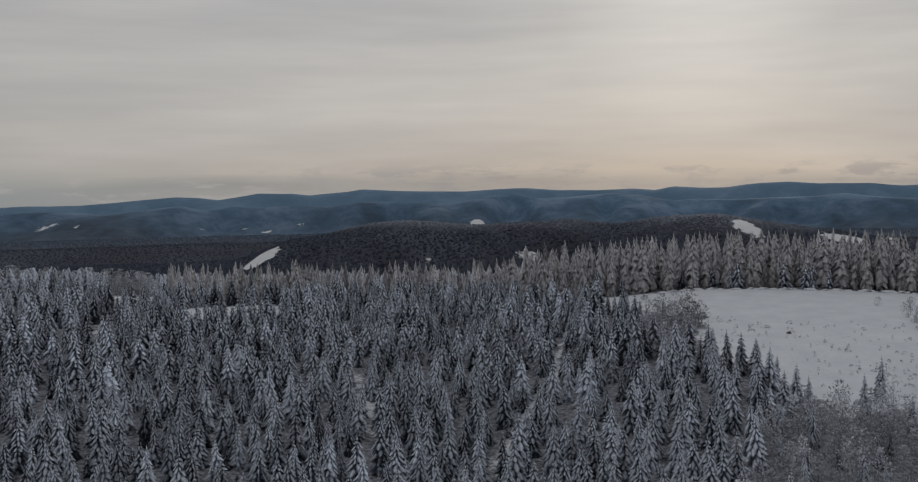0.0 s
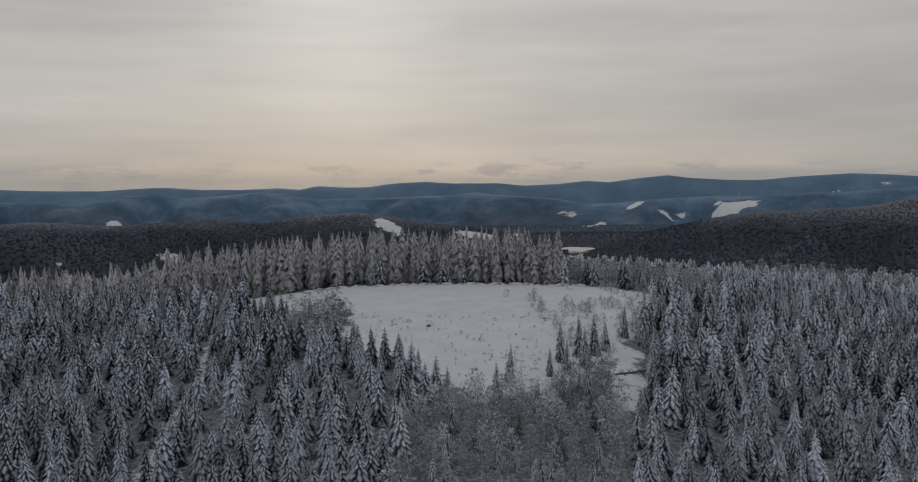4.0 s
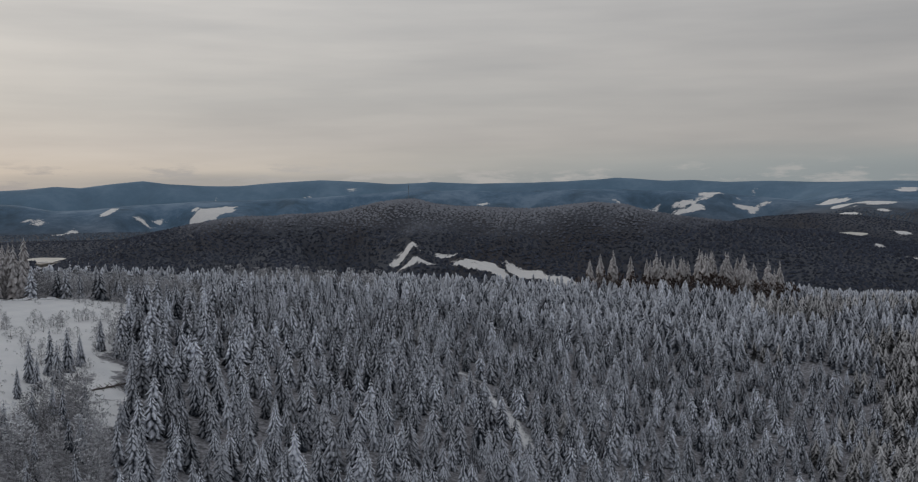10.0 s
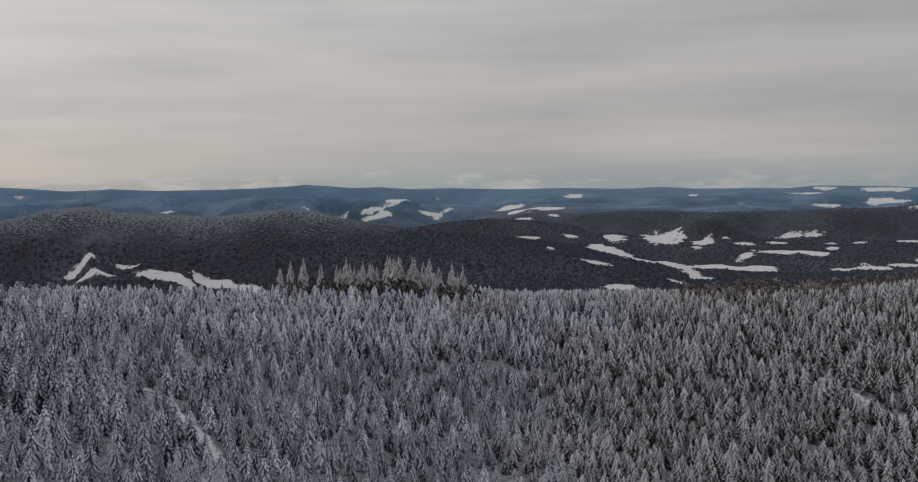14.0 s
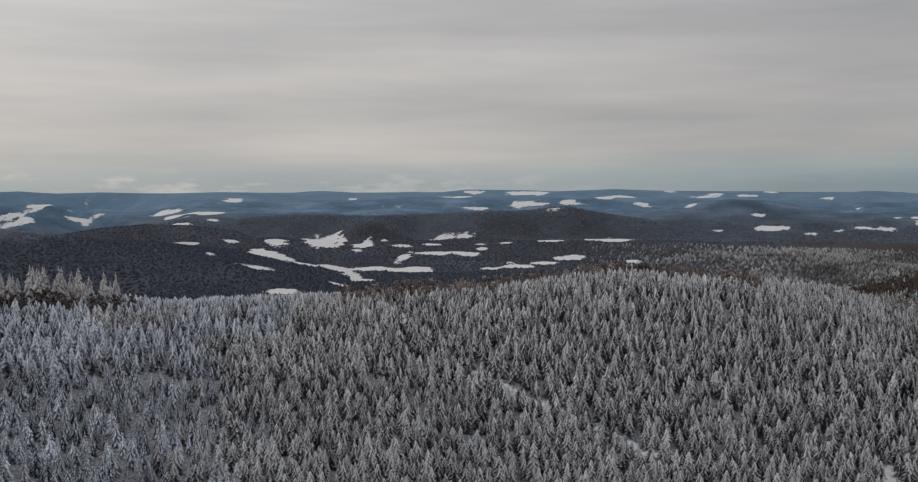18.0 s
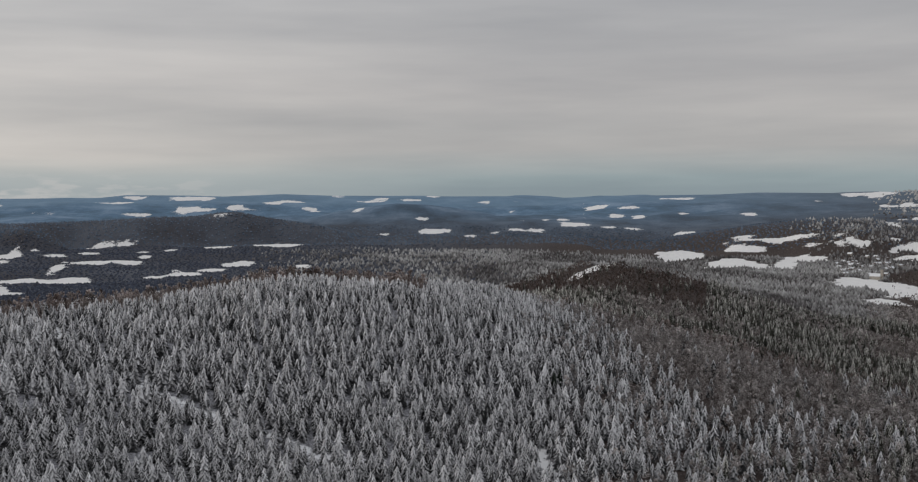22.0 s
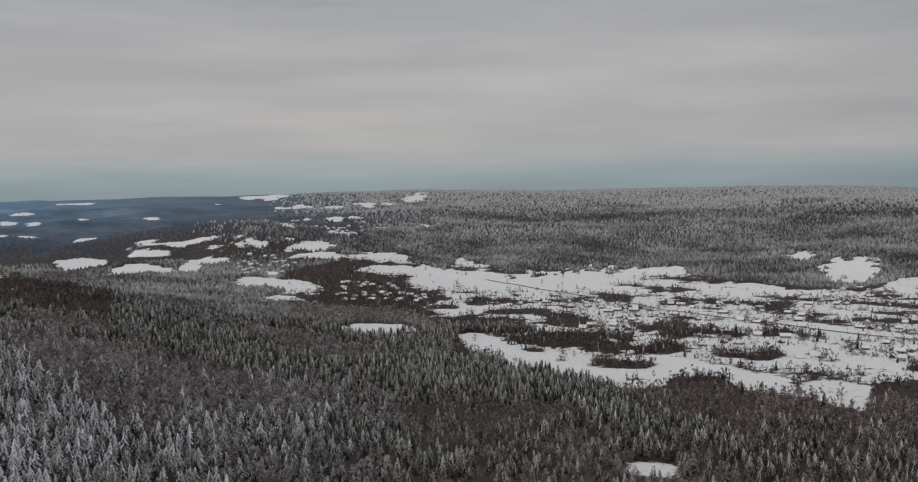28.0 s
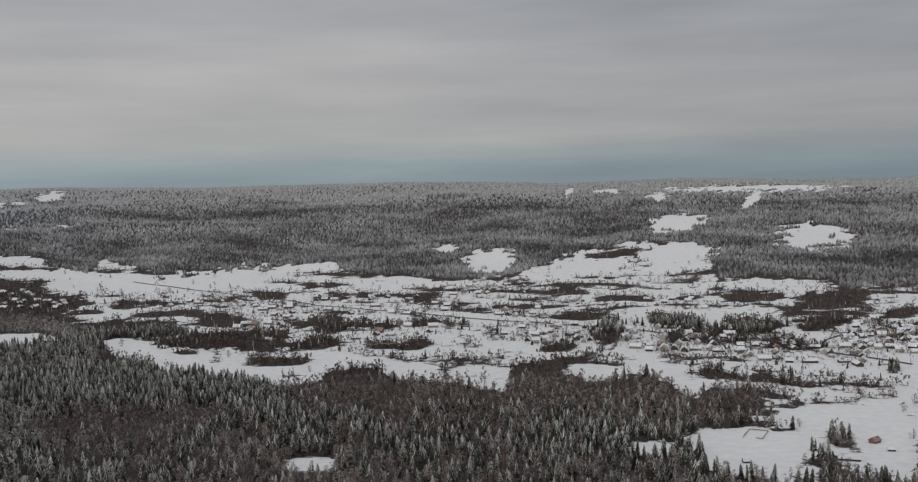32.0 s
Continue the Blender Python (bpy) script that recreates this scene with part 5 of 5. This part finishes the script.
def build_hamlets():
    rng = np.random.default_rng(77)
    taken, n, far_n = [], 0, 0
    for b, r, wide, deep, count in HAMLETS:
        for _ in range(count):
            for _ in range(12):
                bb, rr = b + np.degrees(rng.uniform(-1, 1) * wide / r), r + rng.uniform(-1, 1) * deep
                x, y = at(bb, rr)
                if all((x - u) ** 2 + (y - v) ** 2 > 17 ** 2 for u, v in taken):
                    break
            taken.append((x, y))
            k = rng.choice(6, p=[0.24, 0.3, 0.13, 0.12, 0.05, 0.16])
            m = stood(bb, rr, rng.choice([12, 102, 20, 98]) + rng.normal(0, 9), 0, rng.uniform(0.85, 1.15))
            if n < 6:
                place(houses[n], m)
            elif r > 1900:
                far_n += 1
                f = far_houses[far_n % 3]
                if far_n <= 3:
                    place(f, m)
                else:
                    copy_thing(f, Matrix.Identity(4)).matrix_basis = m
            else:
                copy_thing(houses[k], Matrix.Identity(4)).matrix_basis = m
            n += 1
    return taken


homes = build_hamlets()

# lone buildings on the near fields
hut = house(3.6, 2.8, 2.2, 2.4, TIMBER, ROOF_SNOW, "small dark timber hut alone on the snow", "hut", 0, "huts on the fields")
place(hut, stood(165.3, 904, 25))
red = house(4.6, 3.4, 2.6, 2.6, BRICK_WALL, ROOF_RED, "small rust-brown barn in a snowy field", "barn", 0, "huts on the fields")
place(red, stood(171.6, 1004, 60))
shed = house(3.0, 2.0, 1.9, 1.1, TIMBER, ROOF_SNOW, "low shed with a snowy roof in a field", "shed", 0, "huts on the fields")
place(shed, stood(172.4, 976, 15))
longshed = house(9, 2.4, 2.0, 1.2, TIMBER, ROOF_SNOW, "long low shed half hidden by bushes", "shed", 0, "huts on the fields")
place(longshed, stood(170.4, 930, 8))


def church():
    e = tagged(new("church"), "pale church with a square tower and a pointed spire", "church")
    part("nave", solid("nave", gable_walls(12, 6, 8, 6)), PLASTER, e)
    for side in (-1, 1):
        part("roof", solid("roof", roof_slab(12, 6, 8, 6, side, 0.4)), ROOF_SNOW, e)
    part("tower", solid("tower", box(-18, -12, -3, 3, -2, 24)), PLASTER, e)
    v = [(-18.4, -3.4, 24), (-11.6, -3.4, 24), (-11.6, 3.4, 24), (-18.4, 3.4, 24), (-15, 0, 36)]
    part("spire", solid("spire", (v, [(0, 1, 4), (1, 2, 4), (2, 3, 4), (3, 0, 4), (3, 2, 1, 0)])), STEEL, e)
    for x in (-7, -2, 3, 8):
        part("window", solid("window", box(x - 0.7, x + 0.7, -6.1, -5.98, 2, 6)), GLASS, e)
    return e


place(church(), stood(121.3, 2590, 40))


def mast():
    """A slim lattice mast: four legs, rings and braces."""
    e = tagged(new("radio_mast"), "thin grey steel lattice mast on the wooded hilltop", "mast")
    H = 34
    for sx, sy in ((-1, -1), (1, -1), (1, 1), (-1, 1)):
        v = [(sx * a + dx, sy * a + dy, z) for z, a in ((0, 1.1), (H, 0.2)) for dx, dy in ((-0.07, -0.07), (0.07, -0.07), (0.07, 0.07), (-0.07, 0.07))]
        part("leg", solid("leg", (v, [(0, 1, 5, 4), (1, 2, 6, 5), (2, 3, 7, 6), (3, 0, 4, 7), (4, 5, 6, 7)])), STEEL, e)
    for i in range(12):
        z = 2 + i * 2.7
        a = 1.1 + (0.2 - 1.1) * z / H
        part("brace", solid("brace", box(-a, a, -a - 0.08, -a + 0.08, z, z + 0.08), box(-a, a, a - 0.08, a + 0.08, z, z + 0.08), box(-a - 0.08, -a + 0.08, -a, a, z, z + 0.08), box(a - 0.08, a + 0.08, -a, a, z, z + 0.08)), STEEL, e)
    part("antenna", solid("antenna", box(-0.06, 0.06, -0.06, 0.06, H, H + 4)), STEEL, e)
    return e


place(mast(), stood(44.2, 2215, 20))


def draped(name, line, width, lift, mat, label, category, step=12.0):
    """A strip that follows the ground along a line of (bearing, distance) points."""
    p = np.array([at(*c) for c in line])
    seg = np.hypot(*np.diff(p, axis=0).T)
    t = np.concatenate([[0], np.cumsum(seg)])
    s = np.arange(0, t[-1], step)
    x, y = np.interp(s, t, p[:, 0]), np.interp(s, t, p[:, 1])
    dx, dy = np.gradient(x), np.gradient(y)
    n = np.hypot(dx, dy)
    V = []
    for k in (-0.5, 0.5):
        u, v = x - k * width * dy / n, y + k * width * dx / n
        V.append(np.stack([u, v, ground_z(u, v) + lift], -1))
    V = np.concatenate(V)
    m = len(s)
    me = mesh_of(name, V, [(i, i + 1, m + i + 1, m + i) for i in range(m - 1)])
    me.materials.append(mat)
    return tagged(new(name, me), label, category, kind="structure")


draped("road", [(132.8, 2690), (136.9, 2365), (141, 2165), (142.2, 2050), (147.3, 1890), (150, 1815), (158.1, 1675), (164.5, 1550), (169.5, 1480), (173.4, 1420)], 5.5, 0.9, ASPHALT, "dark wet road running through the snowy valley", "road")
draped("lane", [(171, 1690), (170, 1640), (169.2, 1580), (169, 1530)], 4, 0.7, ASPHALT, "narrow dark lane between the houses", "lane")


def flat_pool(name, b, r, wide, deep, lift, label):
    n = 40
    rng = np.random.default_rng(int(b * 10))
    a = np.linspace(0, 2 * np.pi, n, endpoint=False)
    k = 1 + 0.15 * np.sin(2 * a + 1) + 0.08 * np.sin(5 * a)
    cx, cy = at(b, r)
    ux, uy = at(b, 1.0)
    px = cx + k * (np.sin(a) * deep / 2 * ux + np.cos(a) * wide / 2 * uy)
    py = cy + k * (np.sin(a) * deep / 2 * uy - np.cos(a) * wide / 2 * ux)
    z = float(np.max(ground_z(px, py))) * 0.35 + float(np.mean(ground_z(px, py))) * 0.65 + lift
    me = bpy.data.meshes.new(name)
    me.from_pydata([(u, v, z) for u, v in zip(px, py)], [], [tuple(range(n))])
    if me.polygons[0].normal.z < 0:
        me.flip_normals()
    me.materials.append(ICE)
    return tagged(new(name, me), label, "lake", kind="structure")


flat_pool("water", 25.2, 2545, 98, 175, 2.5, "pale frozen lake in the far valley")
flat_pool("water", 67.2, 2560, 70, 230, 3.0, "small pale frozen pond among dark woods")

# trees that stand alone
bare_kinds = tree_kind("bare_tree", "leafless dark-brown tree standing alone in the snow", "tree", "single trees in the fields", [twig_tree(90 + s, 220, 0.36, 0.16, 0.085) for s in range(4)], DARK_TWIGS, trunk_shape(0.7, 0.018), BARK)


def scatter_singles():
    rng = np.random.default_rng(5)
    b, r = rng.uniform(124, 176, 900), rng.uniform(1000, 2600, 900)
    r = np.sqrt(rng.uniform(1000 ** 2, 2700 ** 2, 900))
    ok = (openness(b, r) > 0.5) & (r > np.interp(b, *FOOT) - 200)
    x, y = at(b[ok][:150], r[ok][:150])
    # and more of them among the houses
    h = np.array(homes)
    pick = rng.integers(0, len(h), 140)
    return np.concatenate([x, h[pick, 0] + rng.choice([-1, 1], 140) * rng.uniform(9, 22, 140)]), np.concatenate([y, h[pick, 1] + rng.choice([-1, 1], 140) * rng.uniform(9, 22, 140)])


def yard_trees(seed, each):
    """Fruit trees and bushes round the houses."""
    rng = np.random.default_rng(seed)
    h = np.repeat(np.array(homes), each, 0)
    a, d = rng.uniform(0, 6.283, len(h)), 8 + np.abs(rng.normal(0, 22, len(h)))
    return h[:, 0] + d * np.cos(a), h[:, 1] + d * np.sin(a)


x, y = yard_trees(71, 13)
plant("yard_trees", "dark leafless fruit trees and bushes round the village houses", "trees", DARK_TWIGS, rough_shapes, x, y, 6, 71, (0.8, 1.3), (0.35, 1.4))
x, y = scatter_singles()
stand(bare_kinds, x, y, 11, 6, (0.8, 1.2))
fir_kinds = tree_kind("garden_spruce", "dark green spruce beside the village houses", "tree", "spruces in the village", [frond_tree(95 + s, 9, 7, 0.05, 0.2, 0.9, 4) for s in range(3)], SPRUCE_GREEN, trunk_shape(0.4, 0.015), BARK)


def village_spruces():
    rng = np.random.default_rng(8)
    h = np.array(homes)
    pick = rng.integers(0, len(h), 120)
    return h[pick, 0] + rng.choice([-1, 1], 120) * rng.uniform(9, 26, 120), h[pick, 1] + rng.choice([-1, 1], 120) * rng.uniform(9, 26, 120)


x, y = village_spruces()
stand(fir_kinds, x, y, 12, 9)

# the clearing: spruces at its edges, brush along the wood, stumps and dead weeds
edge_kinds = tree_kind("spruce", "slender snow-laden spruce at the edge of the clearing", "tree", "spruces round the clearing", [crown(100 + s) for s in range(4)], SPRUCE, trunk_shape(0.5, 0.012), BARK)
EDGE = [(27.0, 448), (24.9, 416), (24.0, 408), (28.0, 470), (25.9, 424), (25.6, 436), (24.6, 426), (8.4, 470), (7.4, 486), (6.2, 478), (7.9, 462), (21.8, 396), (26.4, 440)]
x, y = at(np.array([e[0] for e in EDGE]), np.array([e[1] for e in EDGE]))
stand(edge_kinds, x, y, 17, 12, (0.75, 1.0))


def clearing_weeds():
    rng = np.random.default_rng(14)
    b, r = rng.uniform(11, 30, 1500), rng.uniform(375, 588, 1500)
    x, y = at(b, r)
    ok = inside(b, r, CLEARING) & (vnoise(x, y, 40, 41) + np.where(r < 500, 0.35, -0.55) + np.clip((b - 22) / 8, 0, 0.8) > rng.uniform(0.1, 1.4, 1500))
    return x[ok], y[ok]


# trees that stand out of the plantations
big_kinds = tree_kind("frosted_spruce", "broad white-frosted spruce taller than its neighbours", "tree", "tall frosted spruces", [crown(120 + s) for s in range(2)], FROSTED, trunk_shape(0.5, 0.014), BARK)
BIG = [(71.2, 704), (44.7, 592), (58.5, 640), (66.4, 560), (77.5, 690), (88.4, 720), (95.3, 760), (52.6, 500), (99.8, 700)]
x, y = at(np.array([e[0] for e in BIG]), np.array([e[1] for e in BIG]))
stand(big_kinds, x, y, 17, 17, (1.1, 1.3))
round_kinds = tree_kind("frosted_broadleaf", "round frosted broadleaf tree among the spruces", "tree", "broadleaf trees in the spruce forest", [twig_tree(130 + s, 320, 0.4, 0.15, 0.075) for s in range(3)], FROSTED, trunk_shape(0.6, 0.018), BARK)
ROUND = [(56.3, 692), (67.6, 768), (41.7, 572), (34.6, 520), (61.2, 600), (80.2, 640), (86.0, 560), (91.4, 600), (98, 640), (101.5, 760), (48.8, 640), (3.2, 470), (4.6, 440), (6.2, 420), (2.2, 500), (-5.5, 520), (-2.2, 560), (10.6, 430), (9.2, 470)]
x, y = at(np.array([e[0] for e in ROUND]), np.array([e[1] for e in ROUND]))
stand(round_kinds, x, y, 12, 18, (0.9, 1.3))
# dark trees added to stand in for a dark gap in the forest
dark_kinds = tree_kind("dark_spruce", "dark green snowless spruce added to darken a gap in the forest", "tree", "dark spruces in the hollow", [crown(125 + s) for s in range(2)], DARK_NEEDLES, trunk_shape(0.5, 0.012), BARK)
DARK = [(104.6, 800), (104.9, 792), (105.2, 798), (104.8, 810), (105.4, 806), (104.3, 806)]
x, y = at(np.array([e[0] for e in DARK]), np.array([e[1] for e in DARK]))
stand(dark_kinds, x, y, 15, 19, (1.0, 1.3))

x, y = clearing_weeds()
plant("dead_weeds", "dead weeds and frosted saplings poking through the snow", "weeds", FROSTED, [twig_tree(80 + s, 26, 0.45, 0.0, 0.3) for s in range(4)], x, y, 1.5, 44, (0.7, 1.6))


def shrubs():
    rng = np.random.default_rng(15)
    b, r = rng.uniform(21.5, 29.5, 160), rng.uniform(420, 585, 160)
    x, y = at(b, r)
    ok = inside(b, r, CLEARING) & (vnoise(x, y, 35, 43) + (b - 24.5) / 5 > 0.1)
    return x[ok], y[ok]


shrub_kinds = tree_kind("frosted_shrub", "rounded shrub white with frost on the clearing", "shrub", "shrubs on the clearing", [twig_tree(110 + s, 200, 0.42, 0.05, 0.09) for s in range(4)], FROSTED, trunk_shape(0.5, 0.02), BARK)
x, y = shrubs()
stand(shrub_kinds, x, y, 5.5, 16, (0.8, 1.3))


def lump_mesh(name, seed, rough):
    """A rounded, uneven lump one metre across."""
    bm = bmesh.new()
    bmesh.ops.create_icosphere(bm, subdivisions=2, radius=0.5)
    for v in bm.verts:
        v.co *= 1 + rough * noise.noise(v.co * 2.5 + Vector((seed, 0, 0)))
    me = bpy.data.meshes.new(name)
    bm.to_mesh(me)
    bm.free()
    return me


def log_mesh(name, length, radius, seed):
    rng = random.Random(seed)
    bm = bmesh.new()
    rings = []
    for i in range(7):
        f = i / 6
        r = radius * (1 - 0.5 * f) * rng.uniform(0.9, 1.1)
        rings.append([bm.verts.new((length * (f - 0.5), r * math.cos(a * math.pi / 4), radius * 0.8 + r * math.sin(a * math.pi / 4) + rng.uniform(-0.04, 0.04))) for a in range(8)])
    for a, b in zip(rings, rings[1:]):
        for i in range(8):
            bm.faces.new((a[i], a[(i + 1) % 8], b[(i + 1) % 8], b[i]))
    bm.faces.new(rings[0])
    bm.faces.new(rings[-1][::-1])
    me = bpy.data.meshes.new(name)
    bm.to_mesh(me)
    bm.free()
    return me


def fallen_tree():
    e = tagged(new("fallen_tree"), "dark fallen tree lying in the snow of the gap", "fallen tree")
    part("trunk", log_mesh("trunk", 16, 0.45, 3), BARK, e)
    rng = random.Random(4)
    br = log_mesh("branch", 4, 0.16, 5)
    for i in range(9):
        b = part("branch", br, BARK, e)
        b.matrix_basis = pose(-6 + i * 1.5, rng.uniform(-0.4, 0.4), 0.6, rng.uniform(-15, 15), rng.uniform(-45, -15), rng.choice((60, -60, 110, -110)))
    return e


place(fallen_tree(), stood(28.35, 424, 8))
stump = tagged(new("stump", lump_mesh("stump", 7, 0.5)), "dark snow-free stump on the white clearing", "stump")
stump.data.materials.append(BARK)
stump.matrix_basis = stood(17.4, 472) @ Matrix.Diagonal((2.2, 2.0, 1.8, 1))


def brush_pile():
    rng = random.Random(6)
    piles = []
    for k in range(3):
        e = tagged(new("brush_pile"), "snow-covered heap of cut branches along the wood", "brush pile", "brush heaps along the larches")
        mound = part("mound", lump_mesh("mound", k, 0.7), ROOF_SNOW, e)
        mound.matrix_basis = pose(0, 0, 0.3) @ Matrix.Diagonal((7, 2.6, 1.6, 1))
        for i in range(7):
            b = part("branch", log_mesh("branch", rng.uniform(2.5, 5), 0.12, i), BARK, e)
            b.matrix_basis = pose(rng.uniform(-3, 3), rng.uniform(-0.8, 0.8), 0.5, 0, rng.uniform(-25, 25), rng.uniform(-40, 40))
        piles.append(e)
    for i in range(26):
        b = 11 + i * 0.62 + rng.uniform(-0.15, 0.15)
        m = stood(b, 583 + rng.uniform(-1.5, 1.5), -b + rng.uniform(-15, 15), 0, rng.uniform(0.7, 1.3))
        if i < 3:
            place(piles[i], m)
        else:
            copy_thing(piles[i % 3], Matrix.Identity(4)).matrix_basis = m


brush_pile()


def fence_ring():
    """A small rectangular paddock fence in the near field."""
    e = tagged(new("paddock_fence"), "low weathered timber fence round a small snowy paddock", "fence")
    post = solid("post", box(-0.12, 0.12, -0.12, 0.12, -0.3, 1.4))
    w, d = 9.0, 16.0
    spots_ = [(-w + i * 3, -d) for i in range(7)] + [(w, -d + i * 4) for i in range(1, 9)] + [(-w, -d + i * 4) for i in range(1, 9)] + [(-w + i * 3, d) for i in range(1, 3)]
    base = e
    x0, y0 = at(165.75, 1004)
    z0 = float(ground_z(x0, y0))
    for x, y in spots_:
        z = float(ground_z(x0 + x, y0 + y)) - z0
        part("post", post, TIMBER, base).matrix_basis = pose(x, y, z)
    for z in (0.6, 1.1):
        for a in (box(-w, w, -d - 0.06, -d + 0.06, z, z + 0.3), box(w - 0.06, w + 0.06, -d, d, z, z + 0.3), box(-w - 0.06, -w + 0.06, -d, d, z, z + 0.3), box(-w, -w + 6, d - 0.06, d + 0.06, z, z + 0.3)):
            part("rail", solid("rail", a), TIMBER, base)
    place(e, Matrix.Translation((x0, y0, z0)))


fence_ring()


def poles():
    e = tagged(new("utility_pole"), "wooden utility pole beside the valley road", "utility pole", "poles along the road")
    part("pole", solid("pole", box(-0.16, 0.16, -0.16, 0.16, -0.5, 10)), TIMBER, e)
    part("crossarm", solid("crossarm", box(-1.2, 1.2, -0.1, 0.1, 9.1, 9.3)), TIMBER, e)
    for x in (-1.0, 0.0, 1.0):
        part("insulator", solid("insulator", box(x - 0.08, x + 0.08, -0.08, 0.08, 9.3 if x else 10, 9.6 if x else 10.3)), STEEL, e)
    for i in range(16):
        b = 150 + i * 1.55
        m = stood(b, float(np.interp(b, [132.8, 136.9, 141, 142.2, 147.3, 150, 158.1, 164.5, 169.5, 173.4], [2690, 2365, 2165, 2050, 1890, 1815, 1675, 1550, 1480, 1420])) - 9, 100)
        if i == 0:
            place(e, m)
        else:
            copy_thing(e, Matrix.Identity(4)).matrix_basis = m


poles()
